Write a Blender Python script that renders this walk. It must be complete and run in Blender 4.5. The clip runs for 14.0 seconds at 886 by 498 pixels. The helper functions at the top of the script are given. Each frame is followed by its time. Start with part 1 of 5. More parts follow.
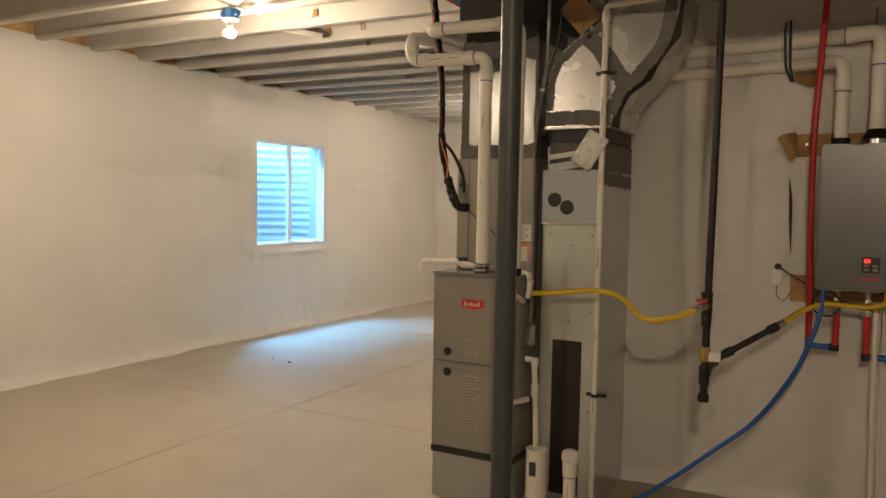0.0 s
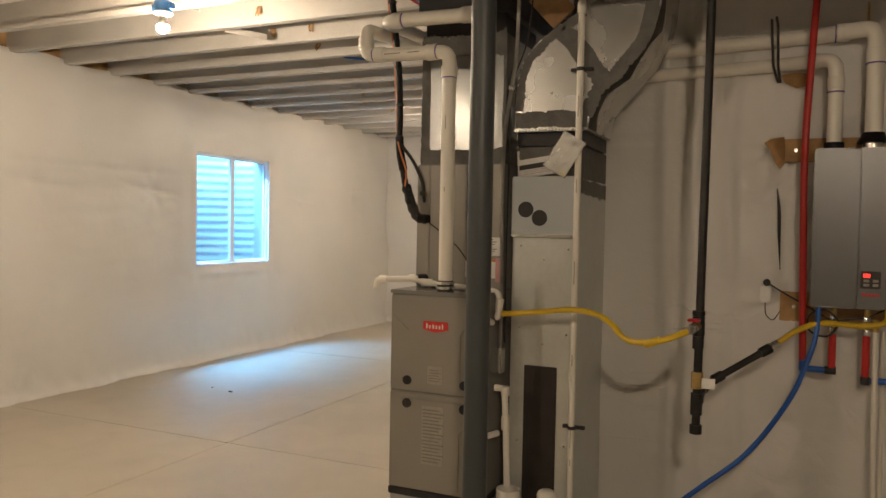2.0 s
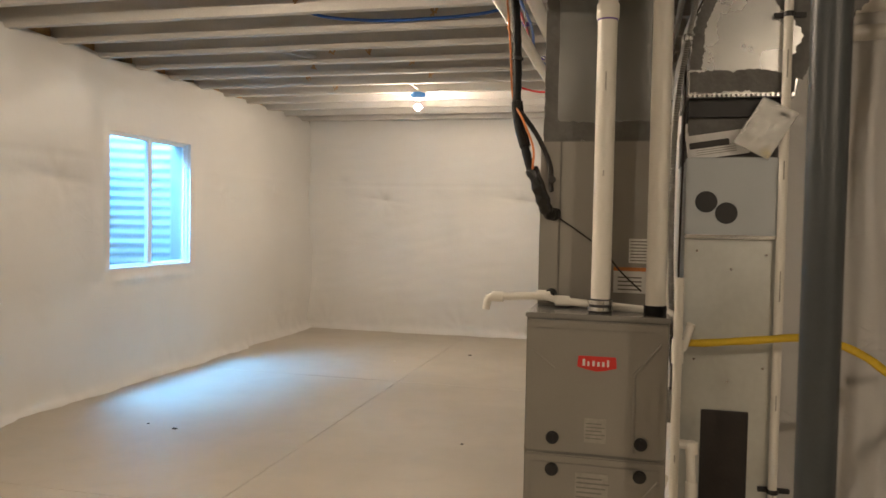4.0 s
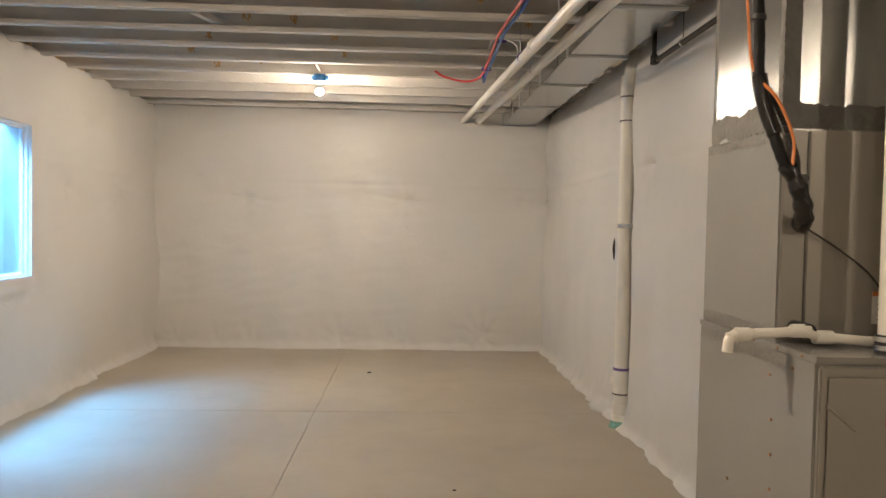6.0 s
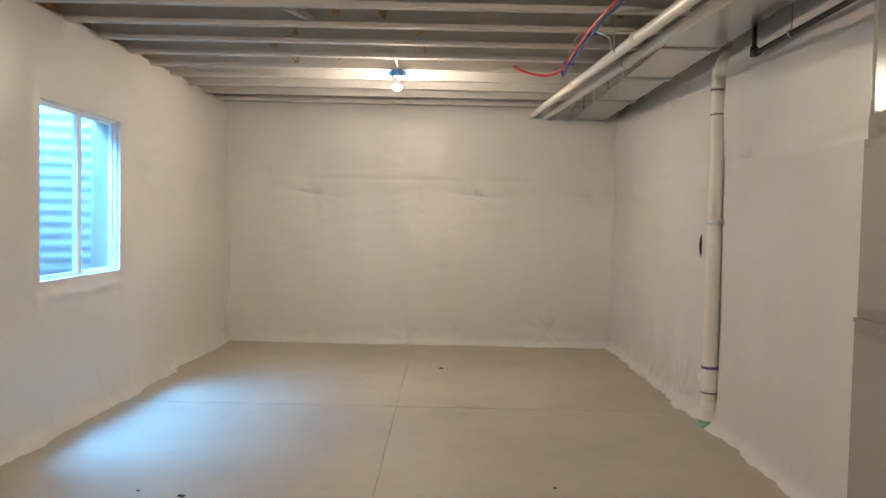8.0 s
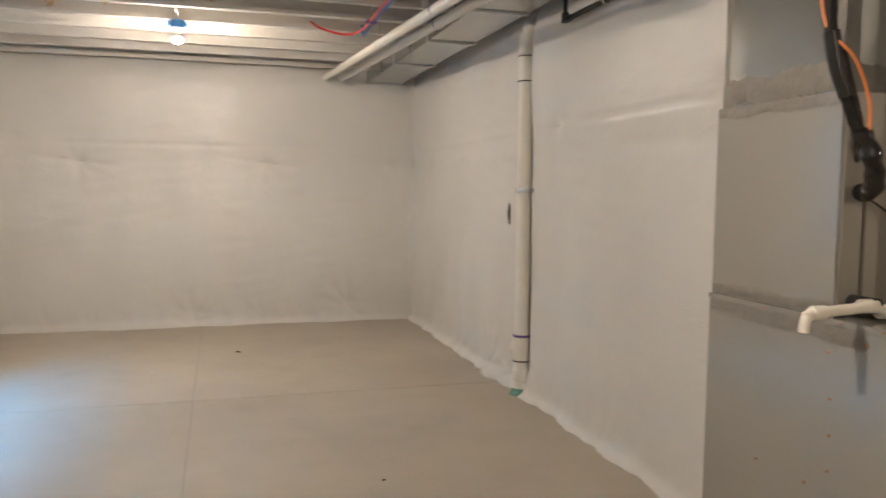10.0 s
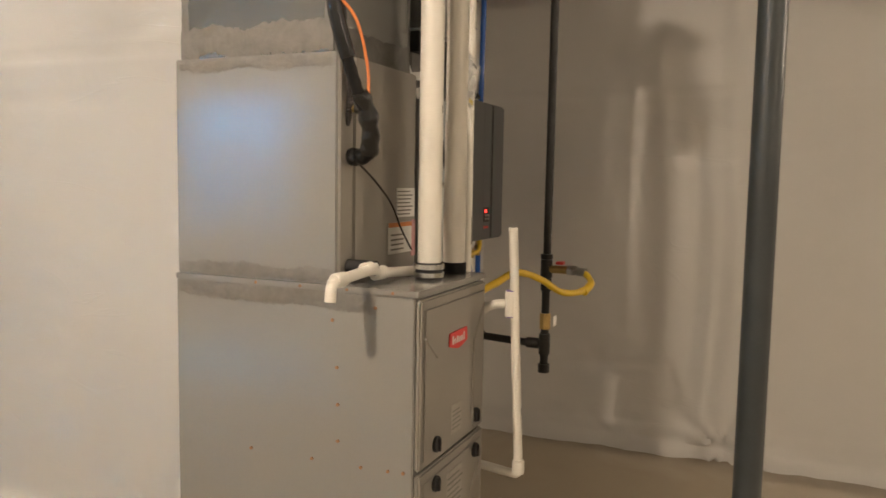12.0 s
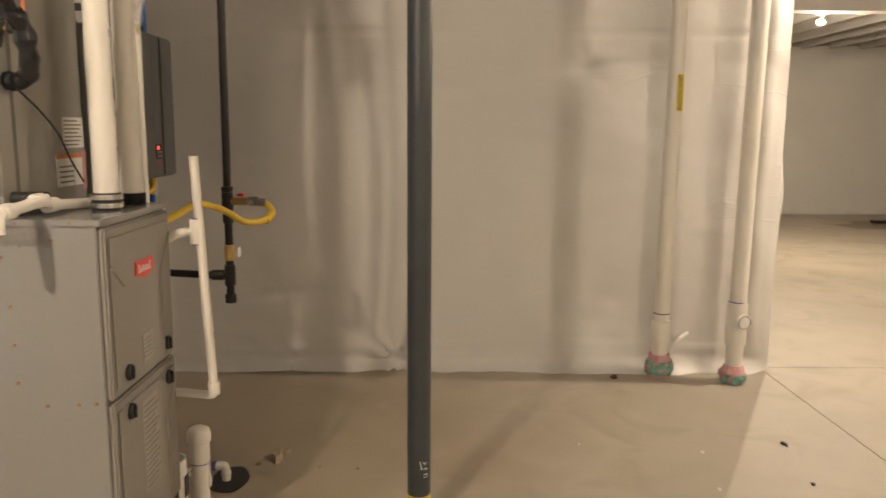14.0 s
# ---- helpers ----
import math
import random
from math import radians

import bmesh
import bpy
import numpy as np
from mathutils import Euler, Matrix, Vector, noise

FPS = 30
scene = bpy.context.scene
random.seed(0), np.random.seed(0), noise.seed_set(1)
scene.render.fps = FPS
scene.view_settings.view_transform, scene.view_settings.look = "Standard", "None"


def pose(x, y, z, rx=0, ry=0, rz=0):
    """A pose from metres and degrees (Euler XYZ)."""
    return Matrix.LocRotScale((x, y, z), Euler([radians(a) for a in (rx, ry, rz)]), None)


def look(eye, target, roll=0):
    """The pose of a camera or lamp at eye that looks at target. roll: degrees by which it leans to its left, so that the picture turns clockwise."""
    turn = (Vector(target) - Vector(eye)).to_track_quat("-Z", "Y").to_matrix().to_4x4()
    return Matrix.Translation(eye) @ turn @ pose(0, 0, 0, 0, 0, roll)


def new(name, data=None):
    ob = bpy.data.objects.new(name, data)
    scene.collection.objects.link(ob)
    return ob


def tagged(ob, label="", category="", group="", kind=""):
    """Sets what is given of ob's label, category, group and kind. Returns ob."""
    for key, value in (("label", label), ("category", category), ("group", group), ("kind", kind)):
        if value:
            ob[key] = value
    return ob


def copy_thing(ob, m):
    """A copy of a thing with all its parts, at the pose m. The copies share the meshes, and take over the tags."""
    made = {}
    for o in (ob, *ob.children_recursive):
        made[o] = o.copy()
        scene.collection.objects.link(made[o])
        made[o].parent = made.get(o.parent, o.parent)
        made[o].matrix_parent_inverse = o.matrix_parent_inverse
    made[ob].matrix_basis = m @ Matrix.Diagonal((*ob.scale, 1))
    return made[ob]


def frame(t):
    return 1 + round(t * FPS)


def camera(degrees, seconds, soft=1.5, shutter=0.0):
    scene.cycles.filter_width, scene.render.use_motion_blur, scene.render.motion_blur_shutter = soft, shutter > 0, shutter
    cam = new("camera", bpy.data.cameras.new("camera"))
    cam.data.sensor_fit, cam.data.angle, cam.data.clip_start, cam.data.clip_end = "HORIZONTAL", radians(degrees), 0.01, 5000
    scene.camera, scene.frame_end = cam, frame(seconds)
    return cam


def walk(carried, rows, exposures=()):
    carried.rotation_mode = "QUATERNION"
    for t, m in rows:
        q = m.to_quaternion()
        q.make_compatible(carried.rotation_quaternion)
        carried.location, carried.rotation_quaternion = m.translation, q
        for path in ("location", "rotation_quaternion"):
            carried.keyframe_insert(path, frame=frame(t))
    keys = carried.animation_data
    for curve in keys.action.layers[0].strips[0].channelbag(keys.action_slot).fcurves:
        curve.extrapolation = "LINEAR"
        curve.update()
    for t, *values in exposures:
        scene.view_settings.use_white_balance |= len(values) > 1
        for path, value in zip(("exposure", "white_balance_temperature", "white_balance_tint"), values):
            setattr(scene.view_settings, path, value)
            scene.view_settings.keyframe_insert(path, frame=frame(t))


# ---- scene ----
cam = camera(60.1, 14.0, shutter=0.2)
PATH = [
    (0, (-1.007, 0.936, 1.534), (-1.947, 2.697, 1.411), 1.1),
    (0.5, (-1.02, 0.933, 1.522), (-1.967, 2.693, 1.444), 1.2),
    (1, (-1.052, 0.94, 1.502), (-1.966, 2.718, 1.443), 1.1),
    (1.5, (-1.132, 1.061, 1.494), (-1.988, 2.867, 1.435), 1.1),
    (2, (-1.241, 1.283, 1.477), (-2.064, 3.105, 1.415), 1.1),
    (2.5, (-1.508, 1.386, 1.455), (-2.318, 3.213, 1.386), 1.1),
    (3, (-1.814, 1.496, 1.459), (-2.569, 3.347, 1.392), 1.1),
    (3.5, (-2.196, 1.711, 1.479), (-2.8, 3.617, 1.413), 1.2),
    (4, (-2.566, 1.869, 1.471), (-3.044, 3.809, 1.4), 1.1),
    (4.2, (-2.718, 1.934, 1.472), (-3.138, 3.888, 1.405), 1.2),
    (6.5, (-4.1, 2.615, 1.496), (-3.97, 4.609, 1.43), 1.1),
    (7, (-4.217, 2.585, 1.505), (-4.089, 4.58, 1.442), 1.1),
    (7.2, (-4.241, 2.586, 1.497), (-4.139, 4.582, 1.437), 1.2),
    (9.3, (-4.283, 2.747, 1.453), (-4.338, 4.742, 1.319), 0.7),
    (9.5, (-4.346, 2.802, 1.447), (-4.283, 4.796, 1.307), 0.7),
    (10, (-4.424, 3.01, 1.507), (-3.862, 4.923, 1.348), 0.6),
    (10.5, (-4.423, 3.223, 1.498), (-3.329, 4.889, 1.336), 0.7),
    (11, (-4.494, 3.373, 1.479), (-3.053, 4.75, 1.309), 0.7),
    (11.5, (-4.577, 3.51, 1.474), (-2.886, 4.564, 1.299), 0.9),
    (12, (-4.56, 3.599, 1.449), (-2.732, 4.391, 1.271), 1.0),
    (12.5, (-4.599, 3.634, 1.418), (-2.69, 4.2, 1.233), 1.0),
    (13, (-4.637, 3.653, 1.398), (-2.69, 4.05, 1.172), 1.0),
    (13.5, (-4.672, 3.626, 1.39), (-2.707, 3.867, 1.114), 0.7),
    (14, (-4.716, 3.579, 1.399), (-2.74, 3.561, 1.09), 0.4),
]
EXPOSURES = [(0.0, 0.0, 6680, 10), (3.5, 0.05, 6220, 10), (6.5, 0.05, 6120, 10), (7.2, 0.03, 6080, 10), (9.5, -0.18, 5920, 10), (10.0, 0.12, 5900, 10), (10.5, 0.35, 5900, 10), (11.0, 0.44, 5930, 10), (11.5, 0.47, 6020, 10), (12.5, 0.57, 6180, 10), (14.0, 0.64, 6180, 10)]
BASE = 3.0
walk(cam, [(t, look(eye, target, roll)) for t, eye, target, roll in PATH], [(t, BASE + e, kelvin, tint) for t, e, kelvin, tint in EXPOSURES])

# ---- world and large lights ----
world = bpy.data.worlds.new("sky")
scene.world = world
world.use_nodes = True
sky = world.node_tree.nodes.new("ShaderNodeTexSky")
sky.sky_type, sky.sun_disc, sky.sun_elevation, sky.sun_rotation = "NISHITA", False, radians(40), radians(90)
world.node_tree.links.new(sky.outputs[0], world.node_tree.nodes["Background"].inputs[0])
world.node_tree.nodes["Background"].inputs[1].default_value = 0.12

WELL_POWER = 43.0
BULB = 335.0

well_lamp = new("well_daylight", bpy.data.lights.new("well_daylight", "AREA"))
well_lamp.data.energy, well_lamp.data.color = WELL_POWER, (0.15, 0.52, 1.0)
well_lamp.data.shape, well_lamp.data.size, well_lamp.data.size_y = "RECTANGLE", 0.95, 0.45
well_lamp.matrix_world = look((-7.46, 8.02, 2.9), (-7.06, 8.02, 1.5))


# ---- materials ----
def material(name, colour, rough=0.6, metal=0.0, vary=0.12, scale=6.0, bump=0.15, grain=90.0, dark=None, spec=0.5, coat=0.0, grit=0.06, rvar=0.05):
    """A procedural surface: broad blotches, fine grain, and relief."""
    m = bpy.data.materials.new(name)
    m.use_nodes = True
    nt = m.node_tree
    b = nt.nodes["Principled BSDF"]
    b.inputs["Metallic"].default_value = metal
    b.inputs["Specular IOR Level"].default_value = spec
    b.inputs["Coat Weight"].default_value = coat
    tc = nt.nodes.new("ShaderNodeTexCoord")
    n1 = nt.nodes.new("ShaderNodeTexNoise")
    n1.inputs["Scale"].default_value, n1.inputs["Detail"].default_value = scale, 6
    n2 = nt.nodes.new("ShaderNodeTexNoise")
    n2.inputs["Scale"].default_value, n2.inputs["Detail"].default_value = grain, 3
    geo = nt.nodes.new("ShaderNodeNewGeometry")
    for n in (n1, n2):
        nt.links.new(geo.outputs["Position"], n.inputs["Vector"])
    ramp = nt.nodes.new("ShaderNodeValToRGB")
    lo = dark if dark else tuple(c * (1 - vary) for c in colour)
    hi = tuple(min(1, c * (1 + vary)) for c in colour)
    ramp.color_ramp.elements[0].position, ramp.color_ramp.elements[1].position = 0.3, 0.7
    ramp.color_ramp.elements[0].color, ramp.color_ramp.elements[1].color = (*lo, 1), (*hi, 1)
    nt.links.new(n1.outputs[0], ramp.inputs[0])
    mix = nt.nodes.new("ShaderNodeMix")
    mix.data_type, mix.blend_type = "RGBA", "MULTIPLY"
    mix.inputs[0].default_value = 1.0
    r2 = nt.nodes.new("ShaderNodeMapRange")
    r2.inputs["To Min"].default_value, r2.inputs["To Max"].default_value = 1 - grit * 2, 1 + grit * 2
    nt.links.new(n2.outputs[0], r2.inputs[0])
    nt.links.new(ramp.outputs[0], mix.inputs[6])
    nt.links.new(r2.outputs[0], mix.inputs[7])
    nt.links.new(mix.outputs[2], b.inputs["Base Color"])
    rr = nt.nodes.new("ShaderNodeMapRange")
    rr.inputs["To Min"].default_value, rr.inputs["To Max"].default_value = max(0.03, rough - rvar), min(1, rough + rvar)
    nt.links.new(n1.outputs[0], rr.inputs[0])
    nt.links.new(rr.outputs[0], b.inputs["Roughness"])
    bp = nt.nodes.new("ShaderNodeBump")
    bp.inputs["Strength"].default_value, bp.inputs["Distance"].default_value = bump, 0.004
    nt.links.new(n2.outputs[0], bp.inputs["Height"])
    nt.links.new(bp.outputs[0], b.inputs["Normal"])
    return m


def glow(name, colour, strength):
    m = bpy.data.materials.new(name)
    m.use_nodes = True
    b = m.node_tree.nodes["Principled BSDF"]
    b.inputs["Base Color"].default_value = (*colour, 1)
    b.inputs["Emission Color"].default_value = (*colour, 1)
    b.inputs["Emission Strength"].default_value = strength
    return m


def concrete_material():
    m = material("concrete_floor", (0.43, 0.385, 0.315), 0.55, 0, 0.09, 0.9, 0.12, 160, grit=0.05)
    nt = m.node_tree
    b = nt.nodes["Principled BSDF"]
    geo = nt.nodes.new("ShaderNodeNewGeometry")
    n = nt.nodes.new("ShaderNodeTexNoise")
    n.inputs["Scale"].default_value, n.inputs["Detail"].default_value, n.inputs["Distortion"].default_value = 3.2, 8, 0.6
    nt.links.new(geo.outputs["Position"], n.inputs["Vector"])
    ramp = nt.nodes.new("ShaderNodeValToRGB")
    ramp.color_ramp.elements[0].position, ramp.color_ramp.elements[1].position = 0.28, 0.55
    ramp.color_ramp.elements[0].color, ramp.color_ramp.elements[1].color = (0.94, 0.93, 0.92, 1), (1, 1, 1, 1)
    nt.links.new(n.outputs[0], ramp.inputs[0])
    sep = nt.nodes.new("ShaderNodeSeparateXYZ")
    nt.links.new(geo.outputs["Position"], sep.inputs[0])
    reach = nt.nodes.new("ShaderNodeMapRange")
    reach.inputs["From Min"].default_value, reach.inputs["From Max"].default_value = -2.5, -1.7
    nt.links.new(sep.outputs[0], reach.inputs[0])
    sn = nt.nodes.new("ShaderNodeTexNoise")
    sn.inputs["Scale"].default_value, sn.inputs["Detail"].default_value, sn.inputs["Distortion"].default_value = 2.3, 9, 0.8
    nt.links.new(geo.outputs["Position"], sn.inputs["Vector"])
    sr = nt.nodes.new("ShaderNodeMapRange")
    sr.inputs["From Min"].default_value, sr.inputs["From Max"].default_value = 0.52, 0.68
    sr.inputs["To Max"].default_value = 0.6
    nt.links.new(sn.outputs[0], sr.inputs[0])
    sm = nt.nodes.new("ShaderNodeMath")
    sm.operation = "MULTIPLY"
    nt.links.new(sr.outputs[0], sm.inputs[0])
    nt.links.new(reach.outputs[0], sm.inputs[1])
    stain = nt.nodes.new("ShaderNodeMix")
    stain.data_type = "RGBA"
    stain.inputs[7].default_value = (0.26, 0.205, 0.125, 1)
    fac = nt.nodes.new("ShaderNodeMath")
    fac.operation = "MULTIPLY"
    fac.inputs[1].default_value = 0.6
    # old damp brown stain spread round the floor drains
    far = nt.nodes.new("ShaderNodeVectorMath")
    far.operation = "DISTANCE"
    far.inputs[1].default_value = (-1.35, 4.45, 0)
    nt.links.new(geo.outputs["Position"], far.inputs[0])
    wob = nt.nodes.new("ShaderNodeMath")
    wob.operation = "MULTIPLY_ADD"
    wob.inputs[1].default_value = 1.4
    nt.links.new(sn.outputs[0], wob.inputs[0])
    nt.links.new(far.outputs["Value"], wob.inputs[2])
    damp = nt.nodes.new("ShaderNodeMapRange")
    damp.inputs["From Min"].default_value, damp.inputs["From Max"].default_value = 1.5, 2.3
    damp.inputs["To Min"].default_value, damp.inputs["To Max"].default_value = 0.95, 0.0
    nt.links.new(wob.outputs[0], damp.inputs[0])
    both = nt.nodes.new("ShaderNodeMath")
    both.operation = "MAXIMUM"
    nt.links.new(sm.outputs[0], both.inputs[0])
    nt.links.new(damp.outputs[0], both.inputs[1])
    nt.links.new(both.outputs[0], fac.inputs[0])
    nt.links.new(fac.outputs[0], stain.inputs[0])
    nt.links.new(b.inputs["Base Color"].links[0].from_socket, stain.inputs[6])
    old = stain.outputs[2]
    mix = nt.nodes.new("ShaderNodeMix")
    mix.data_type, mix.blend_type = "RGBA", "MULTIPLY"
    mix.inputs[0].default_value = 1.0
    nt.links.new(old, mix.inputs[6])
    nt.links.new(ramp.outputs[0], mix.inputs[7])
    nt.links.new(mix.outputs[2], b.inputs["Base Color"])
    return m


def blanket_material(name="white_vinyl", soft=0.13, scale=5.5, crease=0.2):
    """White vinyl facing of the insulation: satin, with soft creases."""
    m = material(name, (0.64, 0.625, 0.60), 0.42, 0, 0.035, 1.3, 0.05, 240, grit=0.012)
    nt = m.node_tree
    b = nt.nodes["Principled BSDF"]
    geo = nt.nodes.new("ShaderNodeNewGeometry")
    n = nt.nodes.new("ShaderNodeTexNoise")
    n.inputs["Scale"].default_value, n.inputs["Detail"].default_value, n.inputs["Distortion"].default_value = scale, 5, 1.2
    nt.links.new(geo.outputs["Position"], n.inputs["Vector"])
    bp = nt.nodes.new("ShaderNodeBump")
    bp.inputs["Strength"].default_value, bp.inputs["Distance"].default_value = soft, 0.02
    nt.links.new(n.outputs[0], bp.inputs["Height"])
    nt.links.new(b.inputs["Normal"].links[0].from_socket, bp.inputs["Normal"])
    # thin sharp creases, longer than they are tall, in scattered places
    mp = nt.nodes.new("ShaderNodeMapping")
    mp.inputs["Scale"].default_value = (0.7, 0.7, 1.9)
    nt.links.new(geo.outputs["Position"], mp.inputs["Vector"])
    c = nt.nodes.new("ShaderNodeTexNoise")
    c.inputs["Scale"].default_value, c.inputs["Detail"].default_value, c.inputs["Distortion"].default_value = 1.6, 3, 0.9
    nt.links.new(mp.outputs[0], c.inputs["Vector"])
    off = nt.nodes.new("ShaderNodeMath")
    off.operation = "SUBTRACT"
    off.inputs[1].default_value = 0.5
    nt.links.new(c.outputs[0], off.inputs[0])
    ab = nt.nodes.new("ShaderNodeMath")
    ab.operation = "ABSOLUTE"
    nt.links.new(off.outputs[0], ab.inputs[0])
    line = nt.nodes.new("ShaderNodeMapRange")
    line.inputs["From Min"].default_value, line.inputs["From Max"].default_value = 0.0, 0.012
    line.inputs["To Min"].default_value, line.inputs["To Max"].default_value = 1.0, 0.0
    nt.links.new(ab.outputs[0], line.inputs[0])
    where = nt.nodes.new("ShaderNodeTexNoise")
    where.inputs["Scale"].default_value, where.inputs["Detail"].default_value = 0.9, 2
    nt.links.new(geo.outputs["Position"], where.inputs["Vector"])
    wr = nt.nodes.new("ShaderNodeMapRange")
    wr.inputs["From Min"].default_value, wr.inputs["From Max"].default_value = 0.5, 0.62
    nt.links.new(where.outputs[0], wr.inputs[0])
    mul = nt.nodes.new("ShaderNodeMath")
    mul.operation = "MULTIPLY"
    nt.links.new(line.outputs[0], mul.inputs[0])
    nt.links.new(wr.outputs[0], mul.inputs[1])
    bc = nt.nodes.new("ShaderNodeBump")
    bc.inputs["Strength"].default_value, bc.inputs["Distance"].default_value = crease, 0.006
    nt.links.new(mul.outputs[0], bc.inputs["Height"])
    nt.links.new(bp.outputs[0], bc.inputs["Normal"])
    nt.links.new(bc.outputs[0], b.inputs["Normal"])
    return m


M_VINYL = blanket_material()
M_CRUMPLED = blanket_material("crumpled_white_vinyl", 0.3, 7.5, 0.55)
M_FLOOR = concrete_material()
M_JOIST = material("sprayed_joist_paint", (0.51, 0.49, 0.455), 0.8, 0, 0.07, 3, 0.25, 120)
M_RIM = material("rim_board_osb", (0.44, 0.27, 0.12), 0.85, 0, 0.35, 9, 0.4, 60)
M_GALV = material("galvanised_sheet", (0.40, 0.405, 0.397), 0.18, 0.88, 0.06, 3, 0.5, 6, grit=0.02, rvar=0.04)
M_PLENUM = material("soft_galvanised_sheet", (0.27, 0.275, 0.268), 0.25, 0.8, 0.06, 3, 0.4, 6, grit=0.02, rvar=0.04)


def rolled(m, strength):
    """Long soft vertical waves of a rolled sheet."""
    nt = m.node_tree
    b = nt.nodes["Principled BSDF"]
    geo = nt.nodes.new("ShaderNodeNewGeometry")
    mp = nt.nodes.new("ShaderNodeMapping")
    mp.inputs["Scale"].default_value = (5, 5, 0.9)
    nt.links.new(geo.outputs["Position"], mp.inputs["Vector"])
    n = nt.nodes.new("ShaderNodeTexNoise")
    n.inputs["Scale"].default_value, n.inputs["Detail"].default_value = 1.4, 2
    nt.links.new(mp.outputs[0], n.inputs["Vector"])
    bp = nt.nodes.new("ShaderNodeBump")
    bp.inputs["Strength"].default_value, bp.inputs["Distance"].default_value = strength, 0.012
    nt.links.new(n.outputs[0], bp.inputs["Height"])
    nt.links.new(b.inputs["Normal"].links[0].from_socket, bp.inputs["Normal"])
    nt.links.new(bp.outputs[0], b.inputs["Normal"])


rolled(M_PLENUM, 0.3)
M_RETURN = material("bright_galvanised_sheet", (0.58, 0.60, 0.58), 0.33, 0.7, 0.06, 5, 0.04, 40, grit=0.03, rvar=0.05)
M_ELBOW = material("shiny_galvanised_elbow", (0.60, 0.60, 0.58), 0.27, 0.8, 0.08, 6, 0.3, 7, grit=0.03, rvar=0.06)
M_GALVDULL = material("dull_galvanised_sheet", (0.42, 0.43, 0.43), 0.36, 0.6, 0.07, 4, 0.05, 50, rvar=0.03)
M_MASTIC = material("grey_duct_mastic", (0.13, 0.127, 0.118), 0.68, 0, 0.18, 20, 0.6, 70)
M_FURN = material("furnace_taupe_paint", (0.29, 0.274, 0.244), 0.42, 0.25, 0.05, 3, 0.06, 200, grit=0.02)
M_FURNSIDE = material("furnace_grey_steel", (0.285, 0.278, 0.261), 0.15, 0.24, 0.02, 3, 0.02, 160, grit=0.015, rvar=0.02, spec=0.4)
M_PVC = material("white_pvc", (0.74, 0.71, 0.64), 0.36, 0, 0.03, 7, 0.03, 120, grit=0.01)
M_IRON = material("black_iron", (0.022, 0.021, 0.02), 0.45, 0.4, 0.3, 25, 0.3, 120)
M_POST = material("post_paint", (0.042, 0.049, 0.052), 0.42, 0.0, 0.10, 8, 0.1, 140)
M_BLACK = material("black_plastic", (0.015, 0.015, 0.016), 0.5, 0, 0.2, 20, 0.1, 140)
M_BLACKGLOSS = material("glossy_black_tape", (0.01, 0.01, 0.01), 0.2, 0, 0.2, 20, 0.3, 60, rvar=0.05)
M_RUBBER = material("black_rubber_foam", (0.005, 0.005, 0.005), 0.5, 0, 0.25, 30, 0.5, 150, spec=0.25)
M_DARK = material("dark_brown_sheet", (0.018, 0.014, 0.012), 0.5, 0, 0.3, 12, 0.2, 70)
M_RED = material("red_pex", (0.50, 0.022, 0.02), 0.35, 0, 0.08, 10, 0.03, 100)
M_BLUE = material("blue_pex", (0.015, 0.10, 0.42), 0.35, 0, 0.08, 10, 0.03, 100)
M_YELLOW = material("yellow_coated_hose", (0.62, 0.42, 0.02), 0.42, 0, 0.08, 12, 0.1, 90)
M_BRASS = material("brass", (0.50, 0.36, 0.14), 0.35, 0.9, 0.2, 25, 0.1, 90)
M_COPPER = material("orange_cable_sheath", (0.58, 0.19, 0.05), 0.45, 0.0, 0.15, 20, 0.1, 90)
M_STEEL = material("bright_steel", (0.66, 0.66, 0.64), 0.25, 1.0, 0.1, 20, 0.05, 90)
M_CONDUIT = material("aged_steel_conduit", (0.36, 0.35, 0.33), 0.35, 0.8, 0.15, 20, 0.1, 90)
M_SEAL = material("taupe_duct_sealant", (0.165, 0.156, 0.14), 0.6, 0, 0.12, 20, 0.4, 70)
M_FADE = material("faded_print", (0.20, 0.19, 0.17), 0.6, 0, 0.1, 20, 0.02, 90)
M_RUST = material("rusty_screw_head", (0.24, 0.12, 0.055), 0.7, 0.2, 0.2, 20, 0.2, 90)
M_WOOD = material("raw_plywood", (0.36, 0.215, 0.095), 0.75, 0, 0.3, 10, 0.3, 60)
M_HEATER = material("heater_silver_paint", (0.145, 0.147, 0.15), 0.34, 0.5, 0.04, 4, 0.02, 150, grit=0.015)
M_FILTER = material("filter_box_grey_paint", (0.42, 0.45, 0.465), 0.5, 0.1, 0.04, 4, 0.03, 150, grit=0.015)
M_HEATERSIDE = material("heater_side_steel", (0.13, 0.133, 0.137), 0.4, 0.6, 0.06, 4, 0.02, 150)
M_PAPER = material("white_paper", (0.74, 0.73, 0.70), 0.6, 0, 0.03, 8, 0.05, 60)
M_SCRAP = material("tan_paper_scrap", (0.30, 0.235, 0.16), 0.8, 0, 0.2, 30, 0.4, 60)
M_LABEL = material("grey_printed_label", (0.335, 0.315, 0.28), 0.55, 0, 0.1, 30, 0.02, 120)
M_INK = material("dark_ink", (0.05, 0.045, 0.042), 0.6, 0, 0.1, 20, 0.02, 90)
M_BADGE = material("red_badge", (0.62, 0.035, 0.03), 0.35, 0, 0.05, 10, 0.02, 90)
M_WHITE = material("white_plastic", (0.76, 0.75, 0.72), 0.4, 0, 0.03, 10, 0.02, 90)
